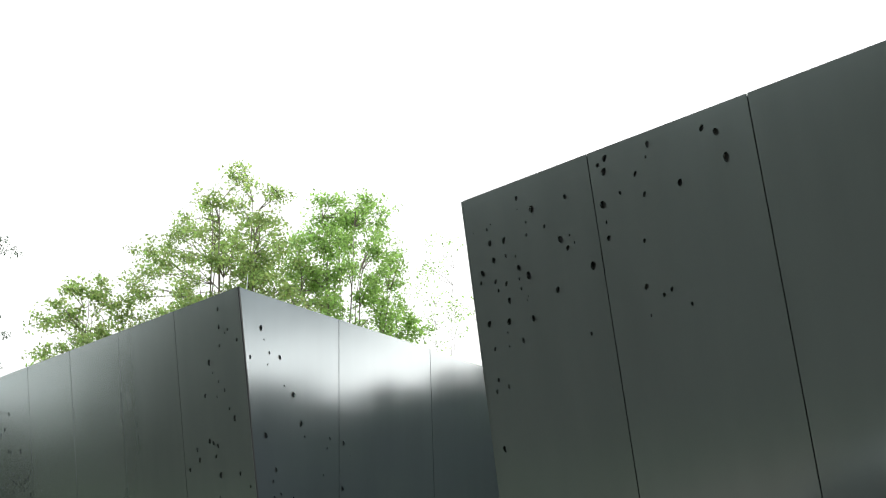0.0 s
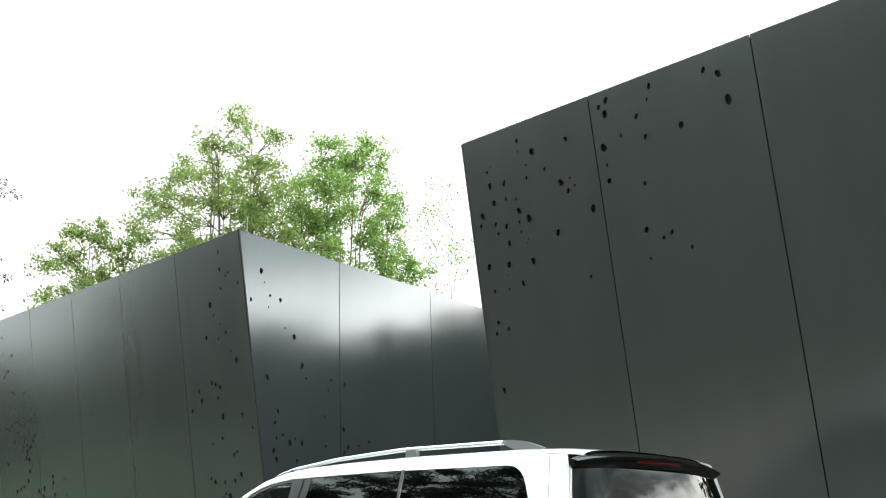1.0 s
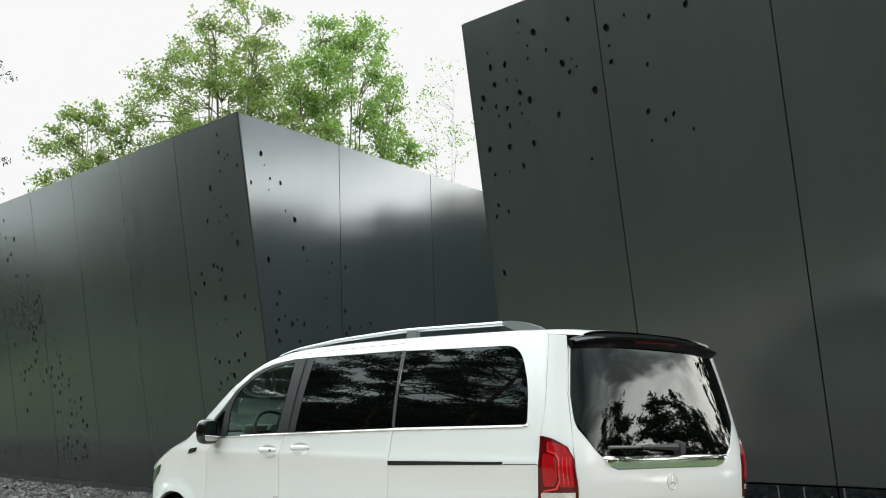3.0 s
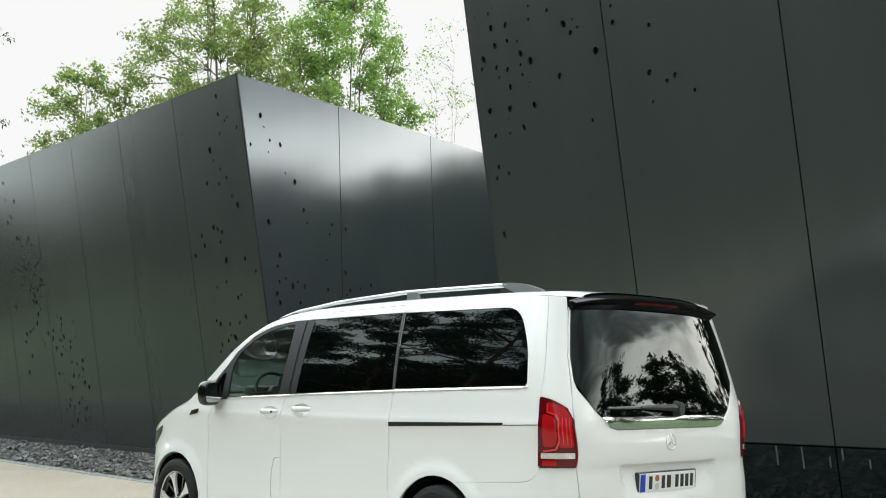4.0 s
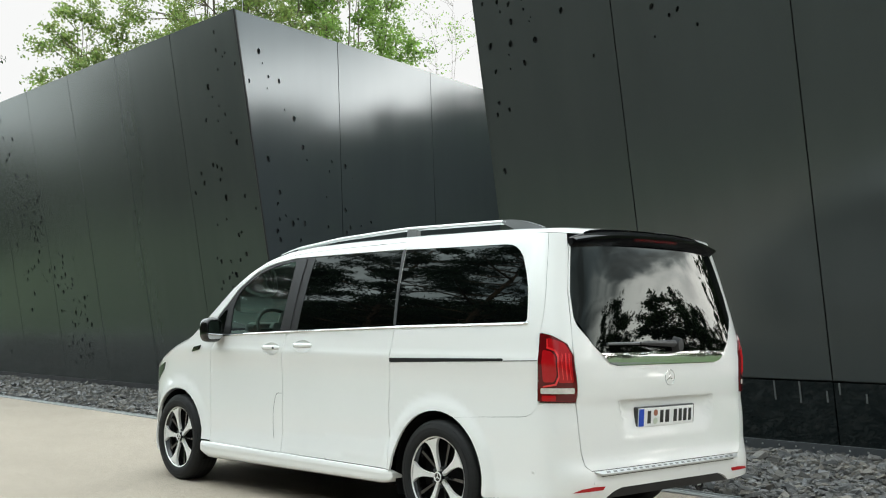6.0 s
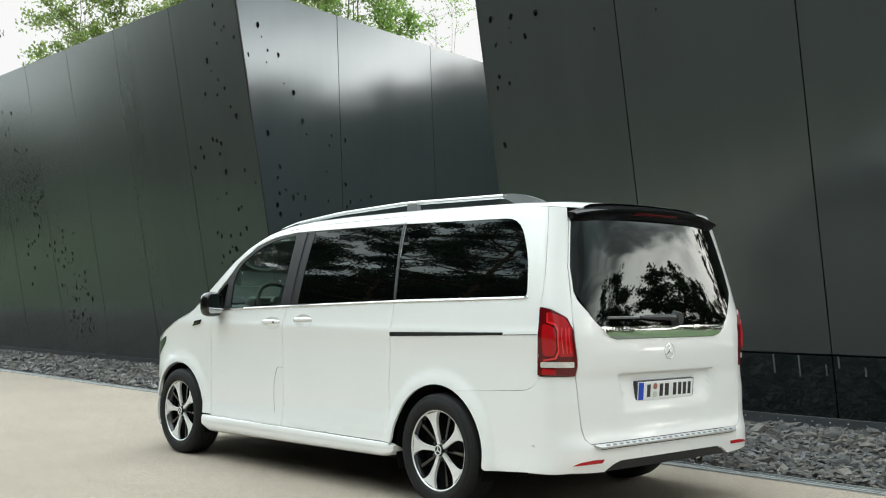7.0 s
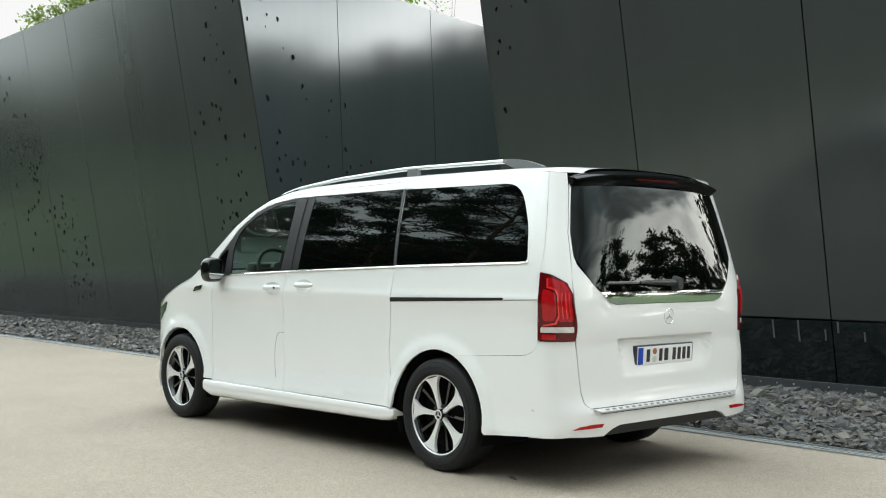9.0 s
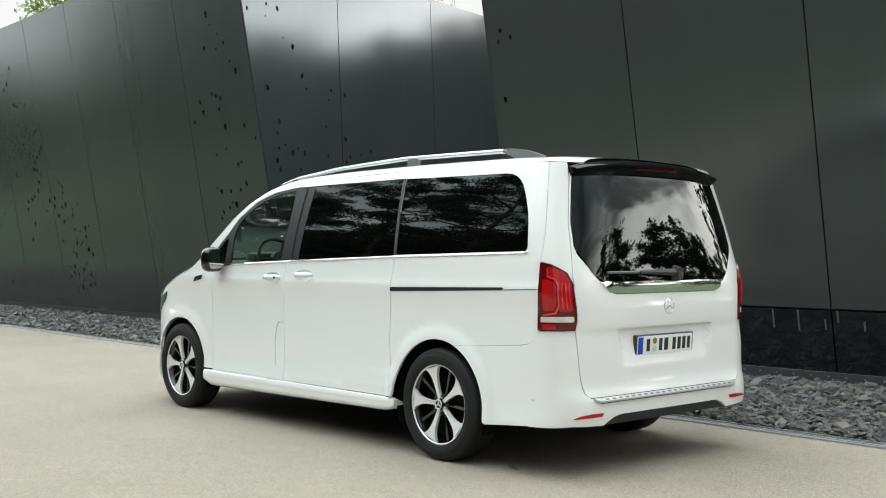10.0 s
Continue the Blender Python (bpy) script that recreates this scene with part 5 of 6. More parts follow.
step_half = [(gy(0.695, 0.453), 0.453), (gy(0.655, 0.439), 0.439)]
on_ledge("step_plate", step_half + [(2 * GM - g, z) for g, z in step_half[::-1]], M_RAIL, "ribbed chrome loading-edge plate", bumper, 0.004, 0.012)
for k in range(22):
    y = 0.60 - 1.20 * k / 21
    on_ledge("rib", rear([(y + 0.015, 0.4425), (y - 0.015, 0.4425), (y - 0.019, 0.449), (y + 0.011, 0.449)]), M_RIB, "", bumper, 0.0055, 0.001)
lip_half = [(gy(0.65, 0.430), 0.430), (gy(0.635, 0.425), 0.425)]
back("lip", lip_half + [(2 * GM - g, z) for g, z in lip_half[::-1]], M_TRIM, "thin dark step edge", bumper, fill=0.2, depth=0.003, lift=0.005)
dif = [(gy(0.535, 0.325), 0.325), (gy(0.46, 0.352), 0.352)]
dif_loop = dif + [(2 * GM - g, z) for g, z in dif[::-1]]
back("diffuser", rounded([(gy(0.585, 0.298), 0.298)] + dif_loop + [(2 * GM - gy(0.585, 0.298), 0.298)], 0.012), M_PILLAR, "dark grey plastic diffuser", bumper, fill=0.06, depth=0.10, lift=-0.004)
refl = [(gy(0.84, 0.350), 0.350), (gy(0.63, 0.352), 0.352), (gy(0.615, 0.371), 0.371), (gy(0.70, 0.373), 0.373), (gy(0.79, 0.366), 0.366)]
for l in (refl, mirror_pts(refl)):
    back("reflector", l, M_RED, "red bumper reflector", bumper, fill=0.05, depth=0.006, lift=0.004)
for y in (0.69, 0.28, -0.28, -0.69):
    c = skin(gy(y, 0.395), 0.395)
    bm = bmesh.new()
    bmesh.ops.create_cone(bm, cap_ends=True, segments=14, radius1=0.011, radius2=0.010, depth=0.003, matrix=Matrix.Translation(c) @ Matrix.Rotation(radians(90), 4, "Y"))
    part("parking_sensor", bm, M_PAINT, bumper)
c = skin(gx(-0.80, 0.45), 0.45)
bm = bmesh.new()
bmesh.ops.create_cone(bm, cap_ends=True, segments=14, radius1=0.011, radius2=0.010, depth=0.004, matrix=Matrix.Translation(c) @ Matrix.Rotation(radians(70), 4, "X"))
part("parking_sensor", bm, M_PAINT, bumper)
bm = bmesh.new()
ring = [(-0.93 + 0.0, -0.42 + 0.035 * math.cos(a), 0.275 + 0.03 * math.sin(a)) for a in np.linspace(0, 2 * math.pi, 14)]
add_tube(bm, ring, [0.009] * 14, 6)
part("tow_eye", bm, M_TRIM, van, "black towing eye", True)

# number plate with plain bars
plate_x, plate_z, plate_tilt = -0.996, 0.722, radians(-4)
plate_m = Matrix.Translation((plate_x, 0.012, plate_z + 0.008)) @ Matrix.Rotation(plate_tilt, 4, "Y")
bm = bmesh.new()
add_box(bm, -0.012, 0.014, -0.278, 0.288, -0.080, 0.061, 0.006)
bm.transform(plate_m)
holder = part("number_plate", bm, M_TRIM, van, "white number plate in a black holder")
bm = bmesh.new()
add_box(bm, -0.016, -0.006, -0.264, 0.272, -0.055, 0.054, 0.002)
bm.transform(plate_m)
part("plate", bm, M_PLATE, holder, "white plate")
bm = bmesh.new()
add_box(bm, -0.0175, -0.010, 0.222, 0.268, -0.051, 0.050)
bm.transform(plate_m)
part("blue_band", bm, M_BLUE, holder, "blue band")
for y0, w_ in ((0.172, 0.040), (0.052, 0.040), (-0.002, 0.046), (-0.080, 0.040), (-0.130, 0.040), (-0.178, 0.040), (-0.226, 0.036)):
    bm = bmesh.new()
    add_box(bm, -0.0175, -0.010, y0 - w_ / 2 + 0.004, y0 + w_ / 2 - 0.004, -0.037, 0.037, 0.001)
    bm.transform(plate_m)
    part("bar", bm, M_INK, holder)
for zz, m_ in ((0.024, M_SEAL), (-0.024, M_SEAL2)):
    bm = bmesh.new()
    bmesh.ops.create_cone(bm, cap_ends=True, segments=16, radius1=0.019, radius2=0.019, depth=0.003, matrix=Matrix.Translation((-0.0165, 0.112, zz)) @ Matrix.Rotation(radians(90), 4, "Y"))
    bm.transform(plate_m)
    part("seal", bm, m_, holder)
# round emblem: a ring with three spokes drawn as plain shapes
em = Matrix.Translation((skin(GM, 0.955)[0] - 0.006, 0, 0.957)) @ Matrix.Rotation(radians(-90), 4, "Y")
bm = bmesh.new()
ring = [(0.046 * math.cos(a), 0.046 * math.sin(a), 0) for a in np.linspace(0, 2 * math.pi, 29)]
add_tube(bm, ring, [0.0019] * 29, 6)
bm.transform(em)
emblem = part("emblem", bm, M_CHROME, tailgate, "round chrome emblem", True)
for a in (0, 120, 240):
    bm = bmesh.new()
    add_tube(bm, [(0, 0, 0), (0.045 * math.cos(radians(a)), 0.045 * math.sin(radians(a)), 0)], [0.0036, 0.0012], 4)
    bm.transform(em)
    part("spoke", bm, M_CHROME, tailgate)
# rear wiper
bm = bmesh.new()
wz, wy = 1.150, -0.055
wx_ = skin(gy(wy, wz), wz)[0] - 0.03
bmesh.ops.create_cone(bm, cap_ends=True, segments=18, radius1=0.034, radius2=0.026, depth=0.05, matrix=Matrix.Translation((wx_, wy - 0.02, wz)) @ Matrix.Rotation(radians(-90), 4, "Y"))
bmesh.ops.scale(bm, vec=(1, 1, 1.5), space=Matrix.Translation((0, 0, -wz)), verts=bm.verts)
wiper = part("wiper", bm, M_TRIM, van, "black rear wiper", True)
bm = bmesh.new()
pts = [(skin(gy(y, wz), wz)[0] - o, y, wz + h) for y, o, h in ((-0.03, 0.035, 0.010), (0.12, 0.032, 0.012), (0.28, 0.026, 0.012))]
add_tube(bm, pts, [0.022, 0.016, 0.009], 8)
part("arm", bm, M_TRIM, wiper, smooth=True)
bm = bmesh.new()
pts = [(skin(gy(y, wz), wz)[0] - 0.016, y, wz + 0.012) for y in (0.12, 0.3, 0.45, 0.56)]
add_tube(bm, pts, [0.008] * 4, 6)
part("blade", bm, M_FOOT, wiper, smooth=True)

# door handles over their dishes
def handle(x0, z0, keyhole):
    def dish(g, z):
        x, y, zz = skin(g, z)
        r2 = ((x - x0) / DISH[0]) ** 2 + ((z - z0) / DISH[1]) ** 2
        return (x, y - 0.020 * max(0.0, 1 - r2) ** 0.75, zz)

    loop = dish_loop(x0, z0)[::-1]
    for s in (1, -1):
        y = half_w(z0)
        if s > 0:
            cup = shell("handle_cup", loop, dish, M_PAINT, van, "hollow behind the handle", step=0.02, fill=0.010, depth=0.004, lift=-0.0008)
        else:
            flip = [(-a, b) for a, b in loop][::-1]
            cup = shell("handle_cup", flip, lambda g, z: Vector(dish(-g, z)) * Vector((1, -1, 1)), M_PAINT, van, "hollow behind the handle", step=0.02, fill=0.010, depth=0.004, lift=-0.0008)
        bm = bmesh.new()
        pts = [(x0 + d, y + o, z0 + 0.006) for d, o in ((0.100, -0.004), (0.088, 0.010), (0.060, 0.020), (0.0, 0.026), (-0.060, 0.020), (-0.088, 0.010), (-0.100, -0.004))]
        add_tube(bm, pts, [0.010, 0.013, 0.014, 0.014, 0.014, 0.013, 0.010], 12)
        bmesh.ops.scale(bm, vec=(1, 1, 1.3), space=Matrix.Translation((0, 0, -z0)), verts=bm.verts)
        bm.transform(Matrix.Diagonal((1, s, 1, 1)))
        bmesh.ops.recalc_face_normals(bm, faces=bm.faces)
        part("handle", bm, M_PAINT, cup, smooth=True)
        if keyhole:
            bm = bmesh.new()
            bmesh.ops.create_uvsphere(bm, u_segments=10, v_segments=6, radius=0.009, matrix=Matrix.Translation((x0 - 0.07, s * (y + 0.030), z0 + 0.006)))
            part("lock", bm, M_TRIM, cup, "dark lock cylinder")


handle(1.83, 1.09, True)
handle(1.43, 1.112, False)

# door mirrors
for s in (1, -1):
    bm = bmesh.new()
    bmesh.ops.create_uvsphere(bm, u_segments=28, v_segments=18, radius=1)
    for v in bm.verts:   # a rounded box, cut flat where the glass sits
        c = v.co
        v.co = Vector((max(-0.048, 0.066 * math.copysign(abs(c.x) ** 0.75, c.x)), 0.086 * math.copysign(abs(c.y) ** 0.62, c.y), 0.096 * math.copysign(abs(c.z) ** 0.62, c.z)))
    bm.transform(Matrix.LocRotScale((2.535, 1.050, 1.223), Euler((0, 0, radians(6))), None))
    add_tube(bm, [(2.62, 0.92, 1.160), (2.55, 1.02, 1.165)], [0.03, 0.028], 8)
    bm.transform(Matrix.Diagonal((1, s, 1, 1)))
    bmesh.ops.recalc_face_normals(bm, faces=bm.faces)
    mir = part("door_mirror", bm, M_GLOSS, van, "gloss black door mirror", True)
    bm = bmesh.new()
    mm = Matrix.LocRotScale((2.4845, 1.0450, 1.224), Euler((0, 0, radians(6))), None)
    outline = rounded([(-0.066, -0.072), (0.066, -0.068), (0.066, 0.070), (-0.058, 0.074)], 0.032)
    bm.faces.new([bm.verts.new(mm @ Vector((-0.002, -a, b))) for a, b in outline])
    bm.transform(Matrix.Diagonal((1, s, 1, 1)))
    bmesh.ops.recalc_face_normals(bm, faces=bm.faces)
    part("mirror_glass", bm, M_MIRROR, mir, "mirror glass")

# roof rails
def rail_z(x):
    return float(np.interp(x, (-0.66, -0.60, -0.52, -0.42, -0.30, 0.60, 1.36, 1.86, 2.05, 2.16), (1.842, 1.862, 1.885, 1.902, 1.906, 1.918, 1.892, 1.852, 1.822, 1.795))) - 0.013


for s in (1, -1):
    bm = bmesh.new()
    pts = [(x, s * (0.70 - 0.015 * max(0, x - 1)), rail_z(x)) for x in np.linspace(2.16, -0.36, 34)]
    add_tube(bm, pts, [0.008] + [0.014] * 32 + [0.014], 10)
    bmesh.ops.scale(bm, vec=(1, 1.25, 1), space=Matrix.Translation((0, -s * 0.70, 0)), verts=bm.verts)
    rail = part("roof_rail", bm, M_RAIL, van, "silver aluminium roof rail", True)
    for fx0, fx1, m_ in ((-0.655, -0.33, M_FOOT), (0.47, 0.57, M_FOOT), (1.88, 2.14, M_TRIM)):
        verts, faces = [], []
        n_ = 8
        for k in range(n_ + 1):
            x = fx0 + (fx1 - fx0) * k / n_
            zt = rail_z(x) + (0.013 if fx0 < 0 else -0.006)
            zb = min(zt - 0.004, top_edge(x) + 0.022 if fx0 > -0.5 else top_edge(x) + 0.022 + max(0, (x + 0.46) * 0.42))
            for yy, zz in ((0.681, zb), (0.719, zb), (0.715, zt), (0.685, zt)):
                verts.append((x, s * yy, zz))
        for k in range(n_):
            for q in range(4):
                f_ = (4 * k + q, 4 * k + (q + 1) % 4, 4 * k + 4 + (q + 1) % 4, 4 * k + 4 + q)
                faces.append(f_ if s < 0 else f_[::-1])
        faces += [(0, 1, 2, 3), tuple(4 * n_ + q for q in (3, 2, 1, 0))]
        mesh_object("rail_foot", verts, faces, m_, rail, "", False)

# wheels
def wheel(at, s):
    """s: 1 for the left side, -1 for the right."""
    hub = new("wheel")
    hub.parent = van
    hub.location = at
    hub.rotation_euler = (0, 0, 0 if s > 0 else math.pi)
    hub.scale = (1.03, 1.0, 1.03)
    prof = [(0.235, 0.095), (0.245, 0.108), (0.275, 0.113), (0.305, 0.108), (0.325, 0.098), (0.335, 0.082), (0.338, 0.04), (0.339, 0.0)]
    prof = prof + [(r, -y) for r, y in prof[::-1][1:]]
    n = 64
    verts, faces = [], []
    for i in range(n):
        a = 2 * math.pi * i / n
        for r, y in prof:
            verts.append((r * math.cos(a), y, r * math.sin(a)))
    m = len(prof)
    for i in range(n):
        for k in range(m - 1):
            faces.append((i * m + k, i * m + k + 1, (i + 1) % n * m + k + 1, (i + 1) % n * m + k))
    tyre = mesh_object("tyre", verts, faces, M_TYRE, hub, "black road tyre with tread grooves", True)
    # tread grooves
    for gy_ in (-0.055, -0.02, 0.02, 0.055):
        bm = bmesh.new()
        for i in range(n):
            a, b = 2 * math.pi * i / n, 2 * math.pi * (i + 1) / n
            q = [bm.verts.new((0.3405 * math.cos(t), gy_ + o, 0.3405 * math.sin(t))) for t, o in ((a, -.004), (a, .004), (b, .004), (b, -.004))]
            bm.faces.new(q)
        part("groove", bm, M_GAP, tyre)
    # shoulder sipes and raised sidewall rings
    bm = bmesh.new()
    for i in range(84):
        a = 2 * math.pi * i / 84
        for sg in (1, -1):
            q = [bm.verts.new((r * math.cos(a + o), sg * y, r * math.sin(a + o))) for r, y, o in ((0.3395, 0.060, -.004), (0.3395, 0.060, .006), (0.3275, 0.0985, .022), (0.3275, 0.0985, .012))]
            bm.faces.new(q)
    tagged(part("tread_cuts", bm, M_GAP, tyre), kind="stuff")
    for r_, y_ in ((0.252, 0.1105), (0.288, 0.1125), (0.314, 0.1050)):
        bm = bmesh.new()
        add_tube(bm, [(r_ * math.cos(t), y_, r_ * math.sin(t)) for t in np.linspace(0, 2 * math.pi, 65)], [0.0016] * 65, 5)
        part("sidewall_ring", bm, M_TYRE, tyre, smooth=True)
    # rim barrel and lip
    prof = [(0.205, -0.09), (0.205, 0.050), (0.226, 0.084), (0.229, 0.094)]
    verts, faces = [], []
    for i in range(n):
        a = 2 * math.pi * i / n
        verts += [(r * math.cos(a), y, r * math.sin(a)) for r, y in prof]
    m = len(prof)
    for i in range(n):
        for k in range(m - 1):
            faces.append((i * m + k, i * m + k + 1, (i + 1) % n * m + k + 1, (i + 1) % n * m + k))
    rim = mesh_object("rim", verts, faces, M_GLOSS, hub, "machined alloy rim with gloss black webs", True)
    prof = [(0.2305, 0.088), (0.2325, 0.0975), (0.2375, 0.0998), (0.2420, 0.0975), (0.2435, 0.090), (0.242, -0.09)]
    verts, faces = [], []
    for i in range(n):
        a = 2 * math.pi * i / n
        verts += [(r * math.cos(a), y, r * math.sin(a)) for r, y in prof]
    m = len(prof)
    for i in range(n):
        for k in range(m - 1):
            faces.append((i * m + k, i * m + k + 1, (i + 1) % n * m + k + 1, (i + 1) % n * m + k))
    mesh_object("rim_lip", verts, faces, M_ALU, rim, "bright machined lip", True)
    bm = bmesh.new()
    bmesh.ops.create_cone(bm, cap_ends=True, segments=48, radius1=0.208, radius2=0.208, depth=0.012, matrix=Matrix.Translation((0, 0.005, 0)) @ Matrix.Rotation(radians(90), 4, "X"))
    part("backing", bm, M_HOUSE, rim)

    def blade(r_in, r_out, w_in, w_out, a, y0, y1, material, name, th=0.02):
        rows = 13
        pts = []
        for k in range(rows):
            t = k / (rows - 1)
            r = r_in + (r_out - r_in) * t
            w = w_in + (w_out - w_in) * (0.80 * t ** 3.4 + 0.20 * t ** 16)
            y = y0 + (y1 - y0) * t
            pts.append((r, w, y))
        verts, faces = [], []
        for r, w, y in pts:
            rr = math.sqrt(max(r * r - w * w, 0.0001)) if r > 0.19 else r
            for lx, ly in ((-w, y), (w, y), (w, y - th), (-w, y - th)):
                X, Z = lx, rr
                verts.append((X * math.cos(a) - Z * math.sin(a), ly, X * math.sin(a) + Z * math.cos(a)))
        for k in range(rows - 1):
            b = 4 * k
            for q in range(4):
                faces.append((b + q, b + (q + 1) % 4, b + 4 + (q + 1) % 4, b + 4 + q))
        faces += [(3, 2, 1, 0), (4 * rows - 4, 4 * rows - 3, 4 * rows - 2, 4 * rows - 1)]
        bm = bmesh.new()
        me = bpy.data.meshes.new("t")
        me.from_pydata(verts, [], faces)
        bm.from_mesh(me)
        bpy.data.meshes.remove(me)
        bmesh.ops.recalc_face_normals(bm, faces=bm.faces)
        return part(name, bm, material, rim)

    for k in range(5):
        a = radians(72 * k - 15)
        blade(0.03, 0.234, 0.012, 0.071, a, 0.080, 0.095, M_ALU, "spoke")
        blade(0.04, 0.215, 0.008, 0.011, a + radians(36), 0.050, 0.070, M_GLOSS, "black_spoke")
    bm = bmesh.new()
    bmesh.ops.create_cone(bm, cap_ends=True, segments=28, radius1=0.036, radius2=0.032, depth=0.022, matrix=Matrix.Translation((0, 0.084, 0)) @ Matrix.Rotation(radians(-90), 4, "X"))
    part("hub_cap", bm, M_GLOSS, rim, "black hub cap with silver ring", True)
    bm = bmesh.new()
    add_tube(bm, [(0.028 * math.cos(t), 0.096, 0.028 * math.sin(t)) for t in np.linspace(0, 2 * math.pi, 21)], [0.004] * 21, 6)
    for t in (90, 210, 330):
        add_tube(bm, [(0, 0.096, 0), (0.027 * math.cos(radians(t)), 0.096, 0.027 * math.sin(radians(t)))], [0.004, 0.0015], 4)
    part("cap_ring", bm, M_ALU, rim)
    for k in range(5):
        t = radians(72 * k + 39)
        bm = bmesh.new()
        bmesh.ops.create_cone(bm, cap_ends=True, segments=6, radius1=0.010, radius2=0.009, depth=0.02, matrix=Matrix.Translation((0.056 * math.cos(t), 0.075, 0.056 * math.sin(t))) @ Matrix.Rotation(radians(-90), 4, "X"))
        part("wheel_bolt", bm, M_TRIM, rim)
    return hub


for wx, wy in ((0.0, 0.845), (3.2, 0.85)):
    wheel((wx, wy + 0.006, 0.345), 1)
    wheel((wx, -wy - 0.006, 0.345), -1)
# wheel houses and underbody
for wx in (0.0, 3.2):
    for s in (1, -1):
        verts, faces = [], []
        for i in range(19):
            a = radians(-20 + 220 * i / 18)
            for yy in (0.55, 0.945 if wx == 0 else min(0.935, skin(gx(wx + 0.41 * math.cos(a), 0.5), 0.5)[1] - 0.022)):
                verts.append((wx + 0.402 * math.cos(a), s * yy, 0.335 + 0.402 * math.sin(a)))
        for i in range(18):
            faces.append((2 * i, 2 * i + 1, 2 * i + 3, 2 * i + 2))
        base = len(verts)
        faces.append(tuple(2 * i for i in range(19)))
        mesh_object("wheel_house", verts, faces, M_HOUSE, van, "black wheel-house liner")
bm = bmesh.new()
add_box(bm, 0.30, 3.75, -0.58, 0.58, 0.235, 0.42, 0.03)
add_box(bm, -0.88, 0.36, -0.58, 0.58, 0.30, 0.42, 0.03)
add_box(bm, -0.86, -0.44, -0.88, 0.88, 0.325, 0.42, 0.03)
add_box(bm, 0.42, 2.76, -0.88, 0.88, 0.24, 0.36, 0.02)
part("underbody", bm, M_HOUSE, van, "black underbody")

# cabin
bm = bmesh.new()
add_box(bm, -0.70, 2.9, -0.86, 0.86, 0.42, 0.48)
part("cabin_floor", bm, M_GAP, van, "dark cabin floor")
# added black board across the cabin, standing in for the shade behind the seats
bm = bmesh.new()
add_box(bm, 1.30, 1.34, -0.80, 0.80, 0.45, 1.70, 0.01)
part("dark_cabin_board", bm, M_GAP, van, "dark rear cabin")
bm = bmesh.new()
add_box(bm, 2.70, 3.00, -0.80, 0.80, 0.78, 1.215, 0.06)
part("dashboard", bm, M_DASH, van, "dark grey dashboard", True)
bm = bmesh.new()
add_box(bm, 2.68, 2.84, 0.24, 0.58, 1.16, 1.285, 0.05)
part("instrument_hood", bm, M_DASH, van, "instrument hood", True)
bm = bmesh.new()
sw = Matrix.Translation((2.56, 0.42, 1.225)) @ Matrix.Rotation(radians(-62), 4, "Y")
add_tube(bm, [(0.185 * math.cos(t), 0.185 * math.sin(t), 0) for t in np.linspace(0, 2 * math.pi, 33)], [0.016] * 33, 8)
bmesh.ops.create_cone(bm, cap_ends=True, segments=18, radius1=0.07, radius2=0.055, depth=0.04)
for t in (90, 210, 330):
    add_tube(bm, [(0, 0, 0), (0.18 * math.cos(radians(t)), 0.18 * math.sin(radians(t)), 0)], [0.02, 0.014], 6)
bm.transform(sw)
part("steering_wheel", bm, M_DASH, van, "dark steering wheel", True)
for yy in (0.40, -0.40):
    bm = bmesh.new()
    add_box(bm, 1.62, 2.12, yy - 0.25, yy + 0.25, 0.62, 0.82, 0.06)
    part("seat", bm, M_SEAT, van, "dark leather seat", True)
    bm = bmesh.new()
    add_box(bm, 1.54, 1.68, yy - 0.24, yy + 0.24, 0.75, 1.38, 0.06)
    bm.transform(Matrix.Translation((1.62, 0, 0.75)) @ Matrix.Rotation(radians(-10), 4, "Y") @ Matrix.Translation((-1.62, 0, -0.75)))
    part("seat_back", bm, M_SEAT, van, "dark leather backrest", True)

# ---- slate chippings ----
def chip(rng_, length):
    """One flat broken slab: points of a low irregular prism."""
    n = int(rng_.integers(5, 8))
    ang = np.sort(rng_.uniform(0, 2 * math.pi, n) * 0.35 + np.arange(n) * 2 * math.pi / n)
    r = length * 0.5 * rng_.uniform(0.7, 1.1, n)
    asp = rng_.uniform(0.45, 0.8)
    th = length * rng_.uniform(0.10, 0.24)
    x, y = r * np.cos(ang), r * np.sin(ang) * asp
    low_ = np.stack([x, y, np.full(n, -th / 2) + rng_.normal(0, th * 0.12, n)], 1)
    up = np.stack([x * rng_.uniform(0.80, 0.98, n), y * rng_.uniform(0.80, 0.98, n), np.full(n, th / 2) + rng_.normal(0, th * 0.18, n)], 1)
    faces = [tuple(range(n, 2 * n)), tuple(range(n - 1, -1, -1))] + [(k, (k + 1) % n, n + (k + 1) % n, n + k) for k in range(n)]
    return np.concatenate([low_, up]), faces


def turned(rng_, tilt):
    return np.array(Euler((rng_.normal(0, tilt), rng_.normal(0, tilt), rng_.uniform(0, 6.28))).to_matrix())


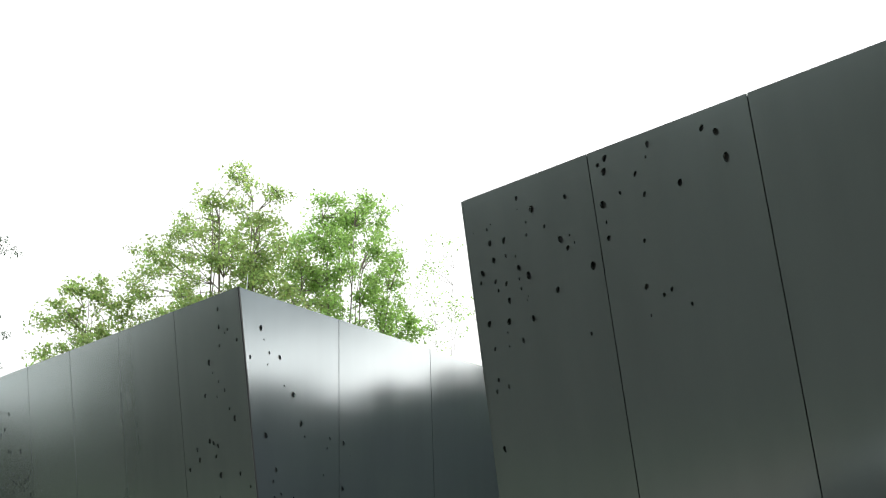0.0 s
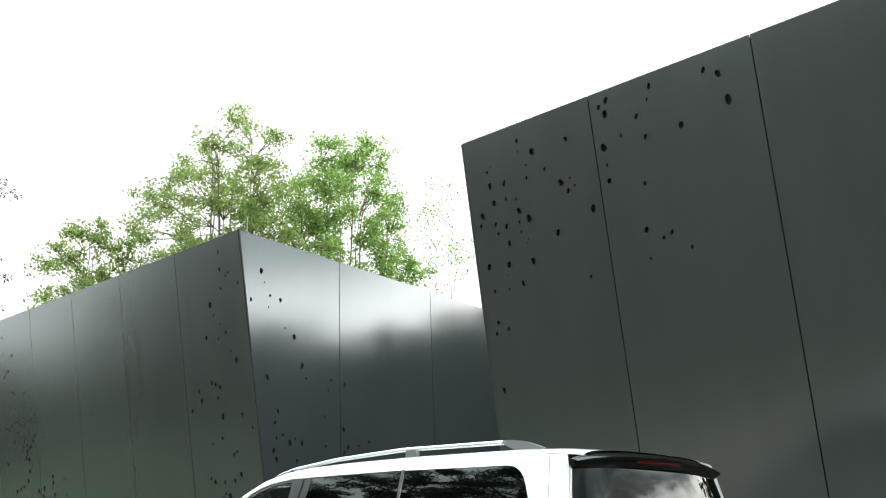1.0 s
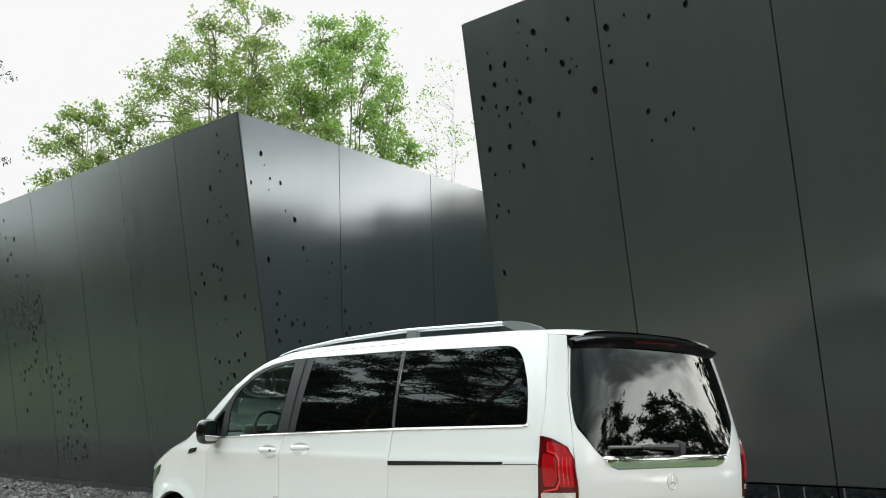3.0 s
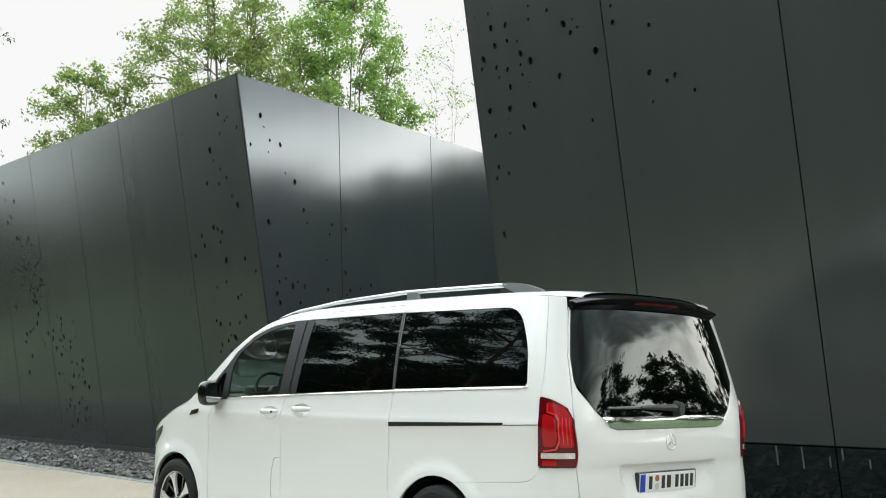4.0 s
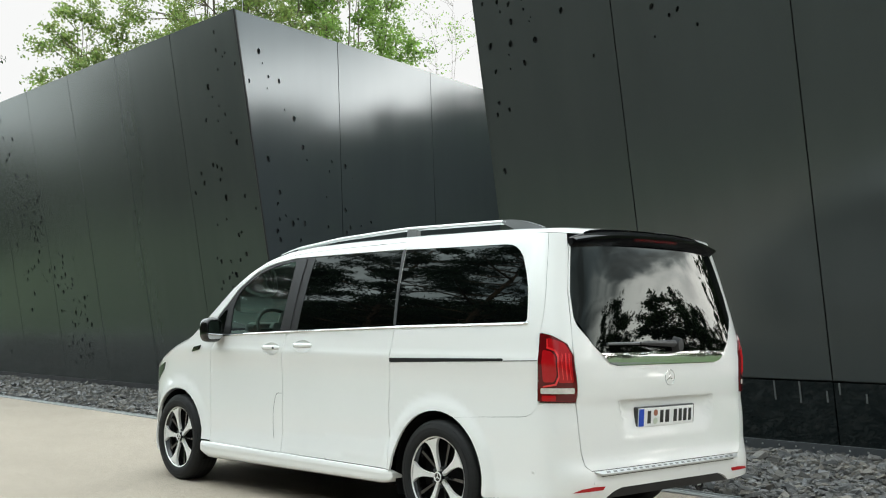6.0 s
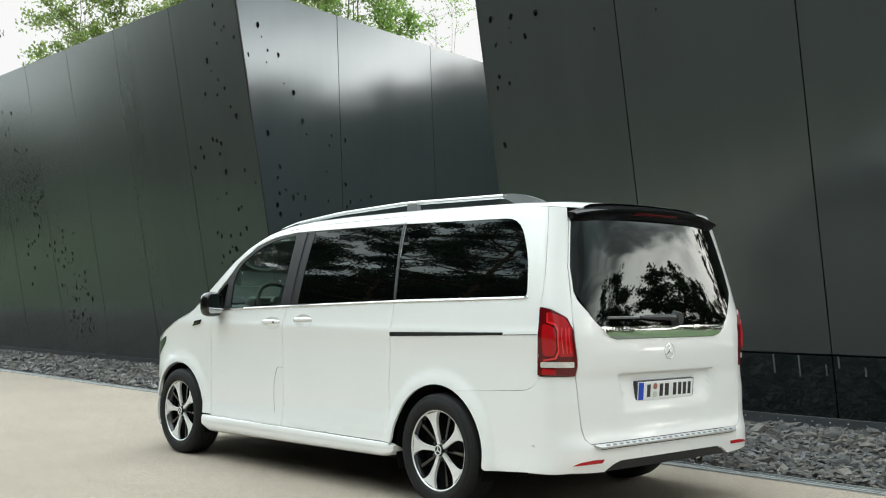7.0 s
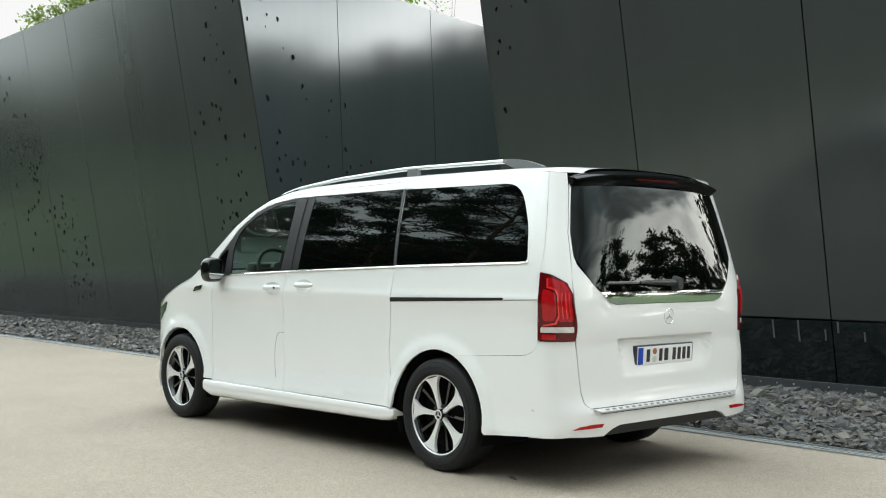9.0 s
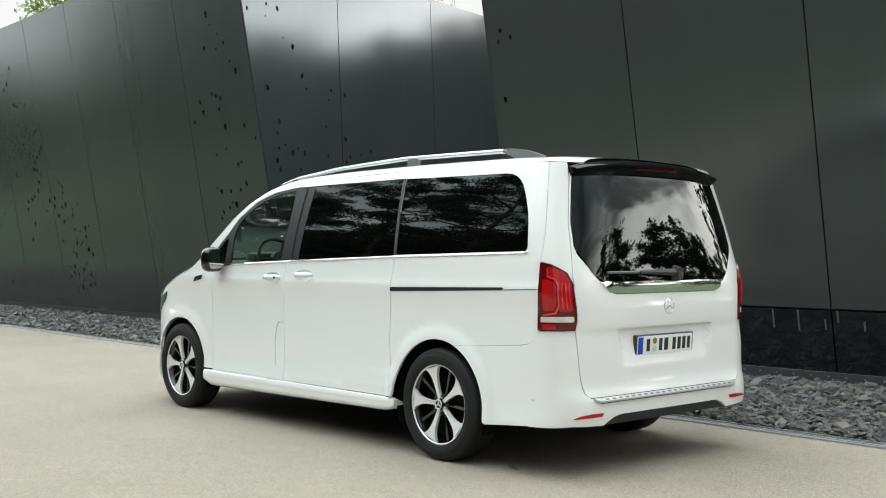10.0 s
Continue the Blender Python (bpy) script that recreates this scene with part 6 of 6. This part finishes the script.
slate = tagged(new("slate_chippings"), "loose grey slate chippings between paving and facade", "slate", kind="structure")
rs = np.random.default_rng(77)
shapes = []
for k in range(24):
    v, f = chip(rs, 1.0)
    me = bpy.data.meshes.new("stone")
    me.from_pydata([tuple(q) for q in v], [], f)
    me.materials.append(M_SLATE)
    shapes.append(me)


def heap(x, y):
    """Height of the loose bed."""
    return -0.012 + 0.014 * noise.noise((x * 1.3, y * 1.3, 0.0)) + 0.022 * max(0.0, min(1.0, (-1.75 - y) / 0.8)) - 0.035 * max(0.0, min(1.0, (-3.6 - y) / 0.9))


for k in range(300):
    x = rs.uniform(-2.6, 0.6)
    y = rs.uniform(-3.3, edge_y(x) - 0.19)
    ob = new("stone", shapes[k % 24])
    L = float(np.clip(rs.lognormal(-2.2, 0.33), 0.06, 0.21))
    ob.matrix_world = Matrix.LocRotScale((x, y, heap(x, y) + 0.03), Euler((rs.normal(0, 0.24), rs.normal(0, 0.24), rs.uniform(0, 6.28))), (L, L, L))
    ob.parent = slate


def spread(name, x0, x1, y0, y1, count, mean, lift):
    verts, faces = [], []
    base = 0
    for k in range(count):
        x = rs.uniform(x0, x1)
        y = rs.uniform(y0, min(y1, edge_y(x) - 0.19))
        L = float(np.clip(rs.lognormal(mean, 0.40), 0.04, 0.22))
        v, f = chip(rs, L)
        v = v @ turned(rs, 0.27).T + np.array((x, y, heap(x, y) + rs.uniform(0, lift)))
        verts.append(v)
        faces += [tuple(base + i for i in q) for q in f]
        base += len(v)
    ob = mesh_object(name, np.concatenate(verts), faces, M_SLATE, slate)
    return tagged(ob, kind="stuff")


spread("chippings", -6.0, 2.4, -4.62, -1.6, 10500, -2.42, 0.055)
spread("far_chippings", 2.4, 8.0, -4.62, -1.6, 4000, -2.4, 0.03)
spread("far_chippings", 8.0, 28.0, -4.62, -1.6, 15000, -2.35, 0.035)

# a dry leaf on the paving
bm = bmesh.new()
for k in range(3):
    vs = [bm.verts.new((-0.51 + 0.03 * k + a, 0.80 - 0.02 * k + b, 0.004 + c)) for a, b, c in ((-0.035, 0, 0), (0, 0.014, 0.008), (0.04, 0.004, 0.003), (0, -0.012, 0.006))]
    bm.faces.new(vs)
tagged(part("fallen_leaf", bm, M_BARK, None), "small dry brown leaf lying on the paving", "leaf")
